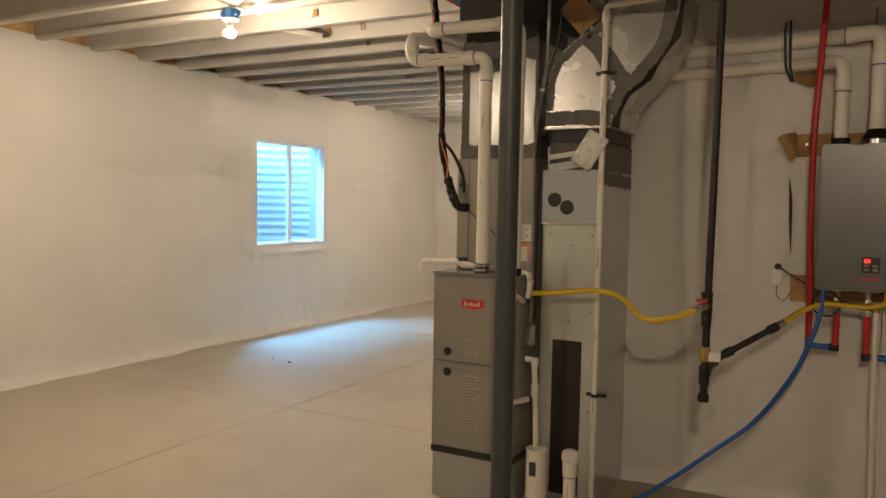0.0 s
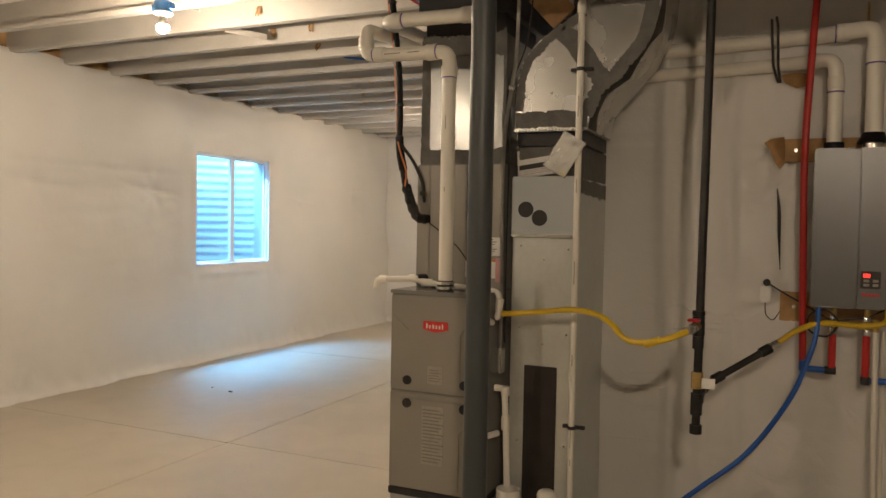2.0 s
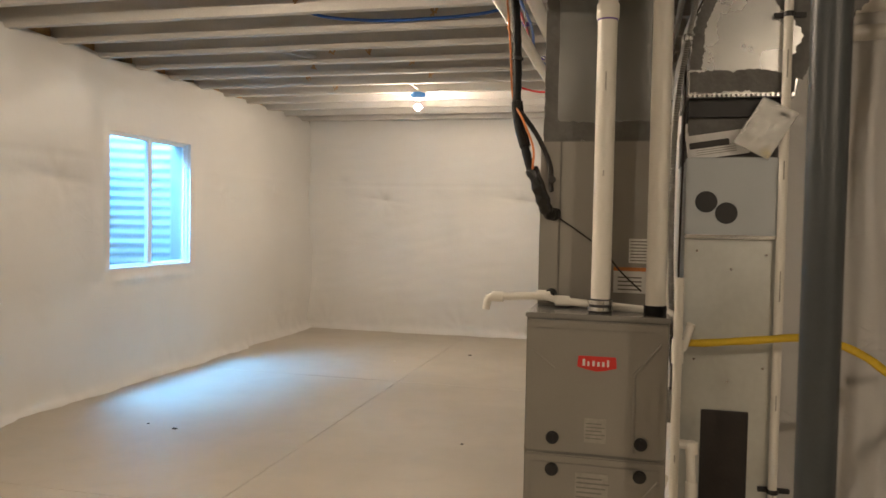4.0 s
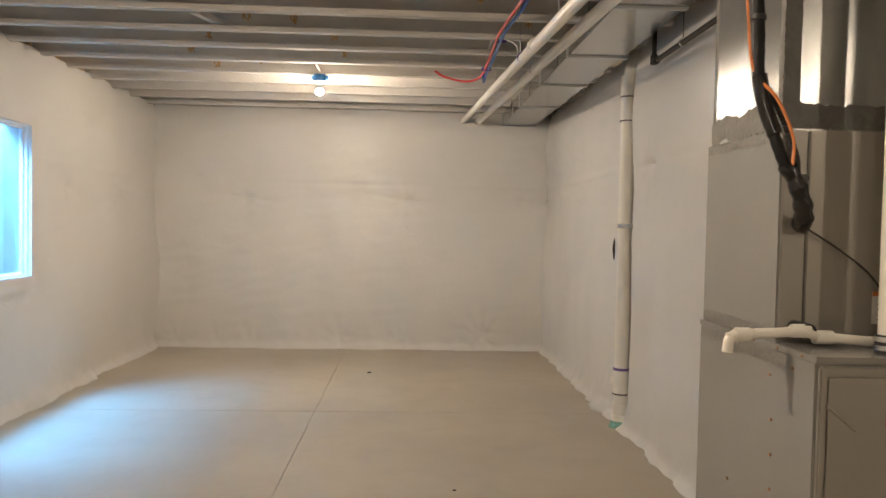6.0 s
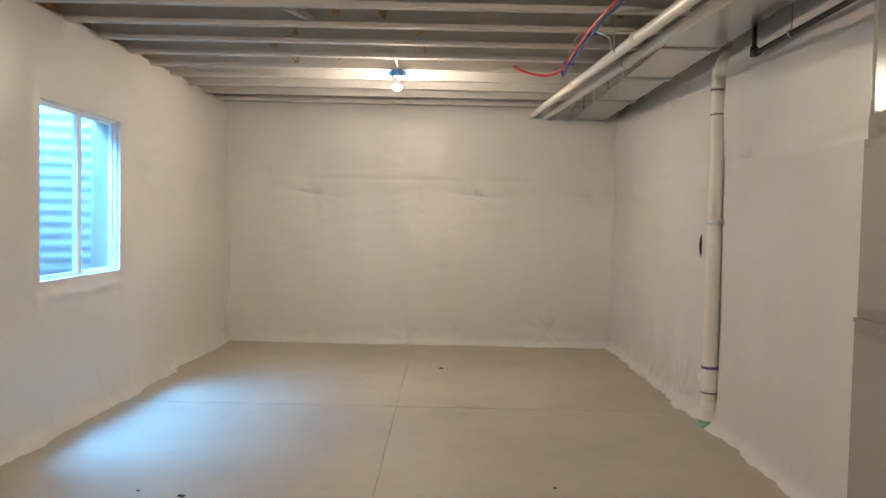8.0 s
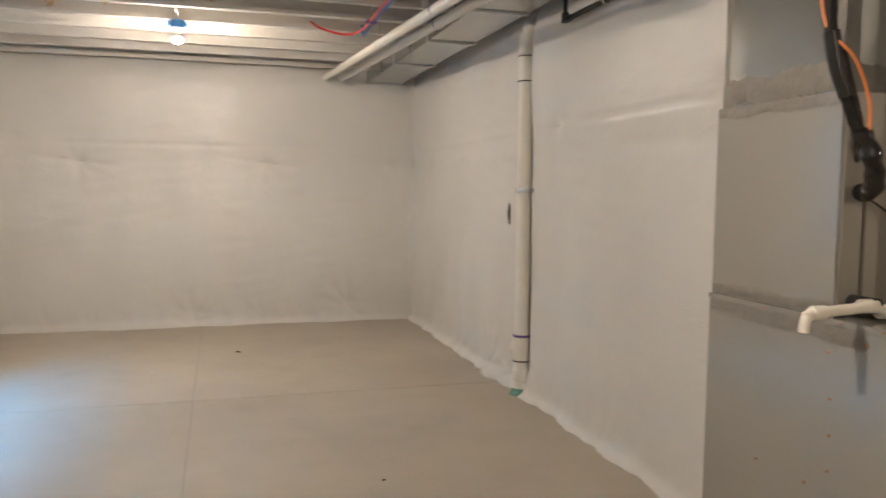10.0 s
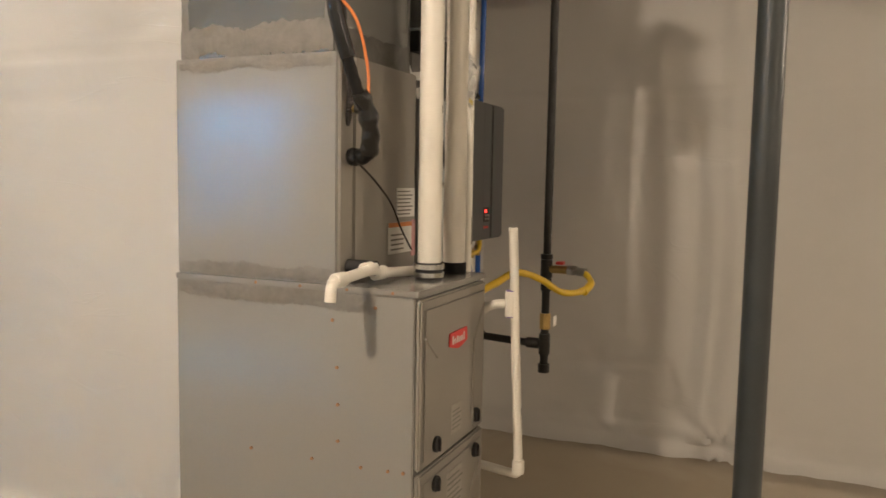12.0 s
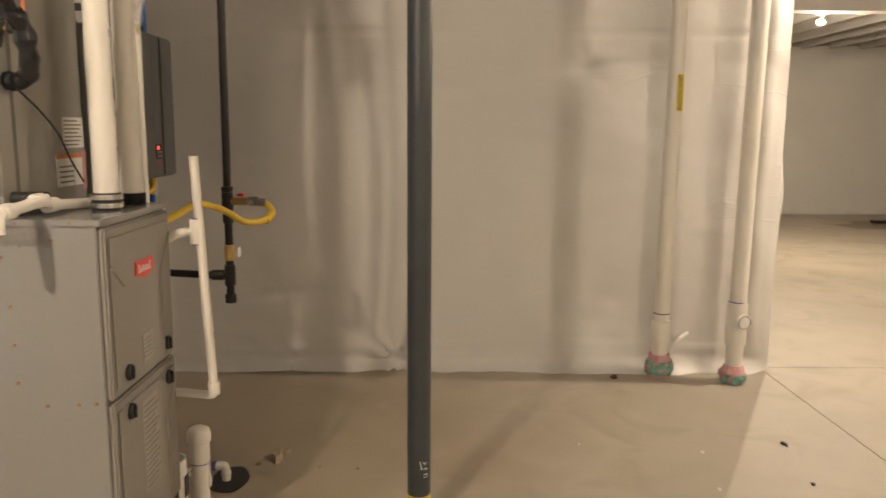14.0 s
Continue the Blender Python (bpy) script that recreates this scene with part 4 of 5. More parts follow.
part("seam_sealant", mastic([(-2.372, RY0, 2.0), (-2.362, RY0, 2.12), (-2.335, RY0, 2.22), (-2.27, RY0, 2.29), (-2.19, RY0, 2.35), (-2.08, RY0, 2.42)], fr, 0, 22, 0.01, 0.04, 0.002), M_MASTIC, elbow)
part("seam_sealant", mastic([(-2.19, RY0, 2.35), (-2.10, RY0, 2.26), (-2.03, RY0, 2.16), (-1.97, RY0, 2.09)], fr, 0, 23, 0.012, 0.085, 0.002), M_MASTIC, elbow)
part("seam_sealant", mastic([(-2.065, RY0, 1.97), (-2.02, RY0, 2.07), (-1.94, RY0, 2.15), (-1.875, RY0, 2.22), (-1.815, RY0, 2.32), (-1.785, RY0, 2.5)], fr, 0, 24, 0.012, 0.06, 0.0022), M_MASTIC, elbow)
b = bmesh.new()
rr = [[b.verts.new((x1 + 0.003, yy, z)) for yy in (RY0 + 0.002, RY0 + 0.12 + 0.05 * math.sin(z * 30))] for z, x0, x1 in secs]
for r0, r1 in zip(rr, rr[1:]):
    b.faces.new((r0[0], r0[1], r1[1], r1[0]))
bmesh.ops.solidify(b, geom=list(b.faces), thickness=0.002)
part("seam_sealant", b, M_MASTIC, elbow)
part("side_sealant", mastic([(RX1 + 0.0005, RY0 + 0.01, 1.665), (RX1 + 0.0005, RY1 - 0.01, 1.655)], (1, 0, 0), 0, 62, 0.02, 0.07), M_MASTIC, ret)


def paper(name, label, cx, cy, cz, w, h, rx, ry, rz, dark):
    t = thing(name, label, "paper")
    part("sheet", boxed(-w / 2, w / 2, -0.003, 0.003, -h / 2, h / 2, 0.002), M_PAPER, t)
    if dark:
        part("title_bar", boxed(-w * 0.45, w * 0.2, -0.0045, -0.0031, -h * 0.22, -h * 0.05), M_INK, t, "dark printed title bar")
    else:
        bag = bmesh.new()
        for side in (-1, 1):
            vs = [[bag.verts.new((u * w * 0.52, side * (0.004 + 0.02 * (1 - u ** 4) * (1 - v ** 4) * (1 + 0.9 * noise.noise(Vector((u * 3, v * 3, side * 4 + 9))))), v * h * 0.52)) for v in np.linspace(-1, 1, 15)] for u in np.linspace(-1, 1, 13)]
            for p0, p1 in zip(vs, vs[1:]):
                for q in range(14):
                    bag.faces.new((p0[q], p1[q], p1[q + 1], p0[q + 1]))
        part("sleeve", bag, M_FILM, t, "clear crinkled plastic sleeve")
        part("logo_bar", boxed(w * 0.05, w * 0.35, -0.0045, -0.0031, h * 0.34, h * 0.40), M_INK, t)
        part("yellow_corner", boxed(w * 0.28, w * 0.48, -0.0045, -0.0031, -h * 0.48, -h * 0.38), M_SIGN, t)
    for k in range(4):
        part("text_line", boxed(-w * 0.35, w * 0.3, -0.0042, -0.0031, -h * 0.40 + k * 0.008, -h * 0.40 + k * 0.008 + 0.002), M_LABEL, t)
    t.matrix_world = pose(cx, cy, cz, rx, ry, rz)
    return t


paper("manual", "white paper manual leaning on the filter box", -2.295, 4.655, 1.775, 0.20, 0.135, -14, -8, 0, True)
paper("plastic_sleeve", "manual in clear plastic sleeve leaning on the filter box", -2.15, 4.568, 1.798, 0.12, 0.17, -10, 30, -14, False)


# ---- plastic piping ----
def pipe(name, label, points, r, corner, mat=M_PVC, joints=(), jr=1.2, group="", cat="pipe", hollow=0.0, seg=16):
    """A pipe run; joints: (place, axis, width, material) collars."""
    t = thing(name, label, cat, group)
    part("tube", tube(points, r, corner, seg, hollow), mat, t)
    for p, a, w, m in joints:
        part("coupling", ring(p, a, r * jr, w), m, t)
    return t


Z3, X3, Y3 = (0, 0, 1), (1, 0, 0), (0, 1, 0)
ex = pipe("exhaust_pipe", "white plastic furnace vent pipe with steel clamp", [(-2.662, 4.462, FTOP), (-2.662, 4.462, 2.262), (-3.095, 4.462, 2.272), (-3.12, 4.50, 2.405), (-3.15, 4.8, 2.44), (-3.285, 11.55, 2.70)], 0.032, 0.05, M_PVC,
          [((-2.662, 4.462, 2.17), Z3, 0.05, M_PVC), ((-2.75, 4.462, 2.265), X3, 0.05, M_PVC), ((-3.02, 4.462, 2.272), X3, 0.05, M_PVC), ((-3.108, 4.482, 2.335), (-0.18, 0.27, 1), 0.06, M_PVC), ((-3.20, 7.0, 2.528), Y3, 0.06, M_PVC), ((-3.235, 8.9, 2.6), Y3, 0.06, M_PVC)], 1.15)
for z in (FTOP + 0.018, FTOP + 0.040):
    part("clamp", ring((-2.662, 4.462, z), Z3, 0.0425, 0.014), M_STEEL, ex, "steel hose clamp")
part("boot", ring((-2.662, 4.462, FTOP + 0.026), Z3, 0.038, 0.05), M_BLACK, ex)
for p, a in (((-2.722, 4.462, 2.2645), X3), ((-3.05, 4.462, 2.273), X3), ((-3.207, 7.0 + 0.4, 2.545), Y3), ((-3.235, 8.93, 2.601), Y3), ((-2.662, 4.462, 2.143), Z3)):
    part("primer_line", ring(p, a, 0.0335, 0.006), M_PURPLE, ex)
intake = pipe("intake_pipe", "white plastic furnace air intake pipe", [(-2.486, 4.462, FTOP), (-2.486, 4.462, 2.415), (-3.0, 4.462, 2.425), (-3.01, 4.75, 2.445), (-3.115, 11.55, 2.69)], 0.032, 0.07, M_PVC,
              [((-2.58, 4.462, 2.418), X3, 0.05, M_PVC), ((-2.93, 4.462, 2.423), X3, 0.05, M_PVC), ((-3.055, 7.8, 2.555), Y3, 0.06, M_PVC)], 1.15)
part("boot", ring((-2.486, 4.462, FTOP + 0.018), Z3, 0.037, 0.036), M_RUBBER, intake, "black rubber boot")
for p, a in (((-2.90, 4.462, 2.423), X3), ((-3.06, 7.84, 2.557), Y3)):
    part("primer_line", ring(p, a, 0.0335, 0.006), M_PURPLE, intake)
for yy, zz in ((6.3, 2.5), (7.6, 2.55), (9.0, 2.605)):
    part("hanger", tube([(-3.19, yy, zz), (-3.2, yy, 2.82)], 0.0025, 0, 6), M_STEEL, ex)

dr = pipe("drain_pipe", "white plastic coil drain pipe with open elbow", [(-3.06, 4.53, 1.165), (-3.055, 4.53, 1.210), (-2.86, 4.53, 1.222), (-2.80, 4.545, 1.205), (-2.44, 4.53, 1.182), (-2.415, 4.50, 1.170), (-2.41, 4.48, 1.090), (-2.40, 4.44, 1.070), (-2.375, 4.42, 1.160)], 0.0135, 0.03, M_PVC,
          [((-3.02, 4.53, 1.212), X3, 0.04, M_PVC), ((-2.86, 4.54, 1.222), X3, 0.05, M_PVC), ((-2.795, 4.545, 1.205), X3, 0.05, M_PVC)], 1.35, hollow=0.75)
part("coil_stub", tube([(-2.84, 4.53, 1.222), (-2.84, 4.62, 1.222)], 0.02), M_BLACK, dr)
st = pipe("condensate_standpipe", "white plastic condensate standpipe with tee", [(-2.421, 4.302, 1.315), (-2.424, 4.266, 0.575), (-2.38, 4.42, 0.572)], 0.0135, 0.02, M_PVC,
          [((-2.422, 4.302, 1.09), Z3, 0.075, M_PVC), ((-2.424, 4.267, 0.60), Z3, 0.04, M_PVC)], 1.35, hollow=0.75)
part("branch", tube([(-2.422, 4.302, 1.09), (-2.422, 4.36, 1.085), (-2.42, 4.40, 1.06), (-2.43, 4.46, 1.05)], 0.0135, 0.03), M_PVC, st)
for z in (1.052, 1.128):
    part("primer_line", ring((-2.422, 4.302, z), Z3, 0.0165, 0.005), M_PURPLE, st)
cd = pipe("condensate_drain", "white plastic condensate drop into floor drain", [(-2.41, 4.46, 0.762), (-2.365, 4.46, 0.762), (-2.355, 4.46, 0.60), (-2.345, 4.46, 0.33)], 0.0145, 0.02, M_PVC,
          [((-2.36, 4.46, 0.752), Z3, 0.04, M_PVC), ((-2.357, 4.46, 0.61), Z3, 0.06, M_PVC)], 1.35)
cl2 = pipe("vent_conduit", "tall thin white plastic pipe strapped to the return duct", [(-2.092, 4.575, 0.02), (-2.090, 4.578, 2.484), (-1.5, 4.58, 2.512), (-1.0, 4.64, 2.535)], 0.0145, 0.03, M_PVC, [((-2.09, 4.578, 2.43), Z3, 0.05, M_PVC), ((-2.091, 4.575, 0.06), Z3, 0.05, M_PVC)], 1.35)
for z in (2.167, 0.596):
    part("strap", boxed(-2.135, -2.035, 4.585, 4.600, z - 0.008, z + 0.008, 0.002), M_BLACK, cl2, "black pipe strap")
    part("strap_loop", ring((-2.09, 4.577, z), Z3, 0.018, 0.016), M_BLACK, cl2)
big = thing("floor_drain_stub", "wide white plastic drain stub with pink foam collar", "pipe stub")
part("tube", tube([(-2.335, 4.45, 0.0), (-2.335, 4.45, 0.325)], 0.053, 0, 24, 0.9), M_PVC, big)
part("foam_collar", crumple(sweep(bmesh.new(), [Vector((-2.335, 4.45, z)) for z in (0.0, 0.03, 0.06, 0.085)], lambda s: 0.07 - 0.012 * s, 20), 0.010, 5), M_PINK, big, "pink foam collar")
part("sticker", boxed(-2.352, -2.318, 4.3945, 4.398, 0.20, 0.27), M_INK, big)
cap = thing("capped_stub", "capped white plastic pipe stub with pink foam collar", "pipe stub")
part("tube", tube([(-2.149, 4.41, 0.0), (-2.149, 4.41, 0.29)], 0.03, 0, 20), M_PVC, cap)
part("hub", ring((-2.149, 4.41, 0.270), Z3, 0.0355, 0.075, 24), M_PVC, cap)
part("plug", sweep(bmesh.new(), [Vector((-2.149, 4.41, z)) for z in (0.305, 0.310, 0.338, 0.352, 0.360)], lambda s: (0.037, 0.041, 0.041, 0.036, 0.024)[round(s * 4)], 24), M_PVC, cap, "white domed cap")
part("primer_line", ring((-2.149, 4.41, 0.230), Z3, 0.0312, 0.006, 24), M_PURPLE, cap)
part("foam_collar", crumple(sweep(bmesh.new(), [Vector((-2.149, 4.41, z)) for z in (0.0, 0.03, 0.07, 0.09)], lambda s: 0.055 - 0.012 * s, 20), 0.010, 5), M_PINK, cap, "pink foam collar")
for x, y in ((-1.87, 4.475), (-1.815, 4.415)):
    pipe("elbow_stub", "short white plastic elbow over the floor drain hole", [(x - 0.02, y + 0.13, 0.062), (x, y + 0.005, 0.066), (x, y, 0.04), (x, y, -0.01)], 0.0165, 0.025, M_PVC, [((x - 0.006, y + 0.045, 0.0645), (0.1, 1, 0), 0.02, M_PURPLE), ((x, y, 0.03), Z3, 0.02, M_PVC)], 1.15, "drain elbows", "pipe stub")
# flat black disc gives the shade inside a drain hole; slab is uncut
b = bmesh.new()
c = bmesh.ops.create_circle(b, cap_ends=True, radius=0.11, segments=24)
bmesh.ops.scale(b, vec=(1.1, 0.75, 1), verts=b.verts)
for v in b.verts:
    v.co += Vector((-1.81, 4.40, 0.003)) + Vector((0.02 * noise.noise(v.co * 9), 0.02 * noise.noise(v.co * 7 + Vector((3, 0, 0))), 0))
part("drain_hole_disc", b, M_BLACK, floor, "flat black disc for the shade in a floor hole")

# ---- refrigerant hose ----
hose = thing("refrigerant_line", "black foam-covered refrigerant line with orange cable", "hose")
HP = [(-3.043, 4.59, 2.66), (-3.008, 4.59, 2.40), (-2.985, 4.59, 2.20), (-2.976, 4.588, 2.02), (-2.972, 4.58, 1.86), (-2.94, 4.56, 1.74), (-2.912, 4.542, 1.65), (-2.89, 4.533, 1.61)]
part("foam_sleeve", sweep(bmesh.new(), spline(HP, 10), lambda s: 0.0155 + 0.001 * math.sin(s * 300), 12), M_RUBBER, hose)
part("bend", crumple(sweep(bmesh.new(), spline([(-2.912, 4.54, 1.66), (-2.885, 4.53, 1.60), (-2.865, 4.535, 1.545), (-2.852, 4.555, 1.512), (-2.842, 4.59, 1.505), (-2.832, 4.625, 1.508)], 10), lambda q: 0.0225 + 0.0015 * math.sin(q * 40), 14), 0.006, 3), M_BLACKGLOSS, hose, "glossy black taped bend")
part("tape_wrap", sweep(bmesh.new(), spline([(-2.974, 4.582, 1.90), (-2.962, 4.572, 1.82), (-2.938, 4.558, 1.74)], 6), 0.0205, 12), M_BLACKGLOSS, hose)
for i in (4, 16, 28):
    q = spline(HP, 10)[i]
    part("cable_tie", ring(q, (0.05, 0, 1), 0.021, 0.012), M_BLACK, hose)
part("orange_cable", sweep(bmesh.new(), spline([(-3.07, 4.60, 2.64), (-3.03, 4.605, 2.35), (-3.005, 4.60, 2.1), (-2.99, 4.585, 1.92), (-2.945, 4.535, 1.83), (-2.905, 4.525, 1.73), (-2.905, 4.52, 1.65), (-2.88, 4.535, 1.59)], 8), 0.0042, 8), M_COPPER, hose, "thin orange cable")
part("small_line", sweep(bmesh.new(), spline([(-2.955, 4.565, 1.86), (-2.90, 4.59, 1.78), (-2.855, 4.60, 1.68), (-2.85, 4.61, 1.60), (-2.845, 4.625, 1.585)], 40), lambda q: 0.0085 + 0.0012 * math.sin(q * 250), 10), M_DARK, hose, "ribbed dark flexible conduit")
part("liquid_line_stub", tube([(-2.844, 4.612, 1.627), (-2.844, 4.585, 1.627)], 0.009, 0, 12), M_BRASS, hose, "tarnished brass stub")
part("stub_cap", ring((-2.844, 4.583, 1.627), (0, 1, 0), 0.013, 0.014, 10), M_DARK, hose)
part("thin_wire", sweep(bmesh.new(), spline([(-2.83, 4.60, 1.50), (-2.74, 4.585, 1.44), (-2.66, 4.58, 1.38), (-2.60, 4.58, 1.31), (-2.53, 4.58, 1.245)], 8), 0.003, 6), M_DARK, hose)

# ---- flexible conduit ----
con = thing("flexible_conduit", "spiral steel electrical conduit down to a switch box", "conduit")
CP = [(-2.365, 4.55, 2.60), (-2.378, 4.56, 2.25), (-2.40, 4.565, 2.10), (-2.428, 4.57, 1.9), (-2.438, 4.575, 1.66), (-2.435, 4.58, 1.35), (-2.425, 4.56, 1.10), (-2.42, 4.54, 0.92)]
part("spiral_tube", sweep(bmesh.new(), spline(CP, 110), lambda s: 0.0088 + 0.0013 * math.sin(s * 1150), 8), M_CONDUIT, con)
part("switch_box", boxed(-2.45, -2.395, 4.49, 4.545, 0.82, 0.93, 0.004), M_GALV, con)
part("strap", ring((-2.40, 4.565, 2.10), Z3, 0.016, 0.02), M_STEEL, con)
part("wire", sweep(bmesh.new(), spline([(-2.30, 4.56, 2.55), (-2.33, 4.56, 2.30), (-2.40, 4.57, 2.10), (-2.405, 4.57, 1.80), (-2.41, 4.57, 1.30), (-2.405, 4.56, 0.95)], 10), 0.0035, 6), M_DARK, con, "thin brown thermostat wire")


# ---- gas piping ----
GXp, GYp = -1.556, 4.441
gas = thing("gas_pipe", "black iron gas pipe with red-handled valve and brass union", "pipe")
part("riser", tube([(GXp, GYp, 0.70), (GXp + 0.015, GYp, 2.49), (-2.38, GYp + 0.02, 2.53)], 0.0165, 0.03, 16), M_IRON, gas)
for z, w, r in ((0.69, 0.035, 0.024), (1.10, 0.075, 0.024), (1.035, 0.05, 0.022), (0.79, 0.085, 0.023), (1.15, 0.02, 0.025), (2.445, 0.05, 0.024)):
    part("fitting", ring((GXp, GYp, z), Z3, r, w, 14), M_IRON, gas)
part("brass_union", ring((GXp, GYp, 0.885), Z3, 0.023, 0.065, 8), M_BRASS, gas, "brass union nut")
part("valve", tube([(GXp, GYp, 1.10), (GXp - 0.01, GYp - 0.09, 1.10)], 0.016, 0, 12), M_BRASS, gas)
part("valve_nut", ring((GXp - 0.012, GYp - 0.11, 1.10), (0.1, 1, 0), 0.021, 0.04, 6), M_STEEL, gas)
part("flex_coupling", ring((GXp - 0.022, GYp - 0.148, 1.098), (0.25, 1, 0.05), 0.017, 0.04, 12), M_CONDUIT, gas)
part("valve_handle", boxed(GXp - 0.035, GXp + 0.012, GYp - 0.075, GYp - 0.045, 1.122, 1.134, 0.003), M_RED, gas, "red valve handle")
part("tag", boxed(GXp + 0.02, GXp + 0.07, GYp - 0.03, GYp - 0.027, 0.86, 0.90), M_PAPER, gas, "white paper tag")
part("branch", tube([(GXp, GYp, 0.79), (GXp, GYp + 0.10, 0.79), (GXp, GYp + 0.30, 0.80), (-1.52, 4.78, 0.83), (-1.30, 4.88, 0.975)], 0.0155, 0.02, 14), M_IRON, gas)
for p, a in (((GXp, GYp + 0.05, 0.79), Y3), ((GXp, GYp + 0.29, 0.80), Y3), ((-1.505, 4.788, 0.84), (0.8, 0.35, 0.5)), ((-1.32, 4.872, 0.962), (0.8, 0.35, 0.5))):
    part("fitting", ring(p, a, 0.022, 0.05, 14), M_IRON, gas)
part("flex_nut", ring((-1.285, 4.888, 0.985), (0.8, 0.35, 0.5), 0.02, 0.035, 6), M_STEEL, gas)
yel = thing("yellow_gas_hose", "yellow coated flexible gas hose to the furnace", "hose", "gas hoses")
part("tube", sweep(bmesh.new(), spline([(GXp - 0.015, GYp - 0.13, 1.10), (-1.59, 4.27, 1.09), (-1.66, 4.235, 1.062), (-1.75, 4.26, 1.042), (-1.82, 4.31, 1.048), (-1.88, 4.36, 1.092), (-1.95, 4.40, 1.122), (-2.05, 4.42, 1.134), (-2.18, 4.43, 1.118), (-2.33, 4.45, 1.098), (-2.40, 4.47, 1.092)], 10), lambda s: 0.0125 + 0.0006 * math.sin(s * 700), 12), M_YELLOW, yel)
part("end_nut", ring((-2.405, 4.472, 1.092), (1, -0.2, 0), 0.017, 0.05, 6), M_STEEL, yel)
part("sleeve", ring((-1.70, 4.24, 1.05), (-1, 0.2, -0.4), 0.015, 0.06, 12), M_YELLOW, yel)
yel2 = thing("yellow_gas_hose", "short yellow coated gas hose to the water heater", "hose", "gas hoses")
part("tube", sweep(bmesh.new(), spline([(-1.28, 4.89, 0.99), (-1.20, 4.92, 1.05), (-1.10, 4.97, 1.085), (-0.95, 5.0, 1.08), (-0.86, 5.0, 1.10), (-0.85, 5.0, 1.17)], 10), 0.0125, 12), M_YELLOW, yel2)

# ---- tankless water heater ----
HX0, HX1, HY0, HY1, HZ0, HZ1 = -1.152, -0.690, 4.935, 5.165, 1.160, 1.835
heater = thing("water_heater", "silver-grey tankless water heater with red digital display", "water heater")
part("body", boxed(HX0 + 0.004, HX1 - 0.004, HY0 + 0.02, HY1, HZ0, HZ1, 0.004), M_HEATERSIDE, heater)
part("front_panel", boxed(HX0, -0.978, HY0, HY0 + 0.022, HZ0 - 0.004, HZ1 + 0.002, 0.009), M_HEATER, heater)
mid = part("front_panel", boxed(-0.973, -0.869, HY0 + 0.006, HY0 + 0.022, HZ0 - 0.004, HZ1 + 0.002, 0.004), M_HEATER, heater)
part("front_panel", boxed(-0.864, HX1, HY0, HY0 + 0.022, HZ0 - 0.004, HZ1 + 0.002, 0.009), M_HEATER, heater)
disp = part("control_panel", boxed(-0.963, -0.888, HY0 + 0.002, HY0 + 0.007, 1.245, 1.318, 0.003), M_INK, heater, "dark control panel with buttons")
for k in range(3):
    part("digit", boxed(-0.952 + k * 0.009, -0.946 + k * 0.009, HY0 + 0.0005, HY0 + 0.0025, 1.292, 1.308), M_LED, disp, "lit red digit")
for x in (-0.952, -0.918):
    for z in (1.254, 1.272):
        part("button", boxed(x, x + 0.022, HY0 - 0.001, HY0 + 0.0025, z, z + 0.012, 0.002), M_LABEL, disp)
for k in range(6):
    part("logo_bar", boxed(-0.955 + k * 0.011, -0.947 + k * 0.011, HY0 + 0.004, HY0 + 0.0065, 1.212, 1.224 + 0.004 * (k == 0)), M_BADGE, mid)
part("intake_collar", ring((-1.075, 5.05, HZ1 + 0.018), Z3, 0.041, 0.036), M_RUBBER, heater)
part("exhaust_cone", sweep(bmesh.new(), [Vector((-0.925, 5.05, z)) for z in (HZ1 + 0.03, HZ1 + 0.036, HZ1 + 0.055, HZ1 + 0.075)], lambda s: (0.062, 0.062, 0.05, 0.042)[round(s * 3)], 22), M_RUBBER, heater, "black rubber boot")
part("exhaust_ring", ring((-0.925, 5.05, HZ1 + 0.015), Z3, 0.046, 0.032, 22), M_STEEL, heater, "bright steel flue ring")
for x in (-1.055, -0.925, -0.80):
    part("water_nipple", tube([(x, 5.03, HZ0 + 0.005), (x, 5.03, 1.06)], 0.013, 0, 12), M_BRASS, heater)
    part("union", ring((x, 5.03, 1.10), Z3, 0.02, 0.03, 8), M_STEEL, heater)
pipe("heater_intake", "white plastic water heater intake pipe along the wall", [(-1.075, 5.05, HZ1 + 0.03), (-1.075, 5.05, 2.235), (-1.30, 5.165, 2.245), (-2.20, 5.175, 2.225)], 0.031, 0.06, M_PVC, [((-1.075, 5.05, 2.13), Z3, 0.05, M_PVC), ((-1.075, 5.05, 2.09), Z3, 0.006, M_PURPLE), ((-1.17, 5.10, 2.24), X3, 0.05, M_PVC)], 1.14)
pipe("heater_exhaust", "white plastic water heater flue pipe along the wall", [(-0.925, 5.05, HZ1 + 0.06), (-0.925, 5.05, 2.36), (-1.15, 5.165, 2.365), (-2.20, 5.175, 2.335)], 0.035, 0.06, M_PVC, [((-0.925, 5.05, 2.24), Z3, 0.06, M_PVC), ((-0.925, 5.05, 2.205), Z3, 0.006, M_PURPLE), ((-1.05, 5.115, 2.362), X3, 0.05, M_PVC), ((-1.08, 5.13, 2.362), X3, 0.006, M_PURPLE)], 1.14)
st2 = thing("pipe_strap", "rusty perforated strap holding the wall pipes", "strap")
part("band", tube([(-1.345, 5.175, 2.46), (-1.34, 5.06, 2.40), (-1.33, 5.06, 2.22), (-1.31, 5.175, 2.17)], 0.006, 0.02, 8), M_DARK, st2)
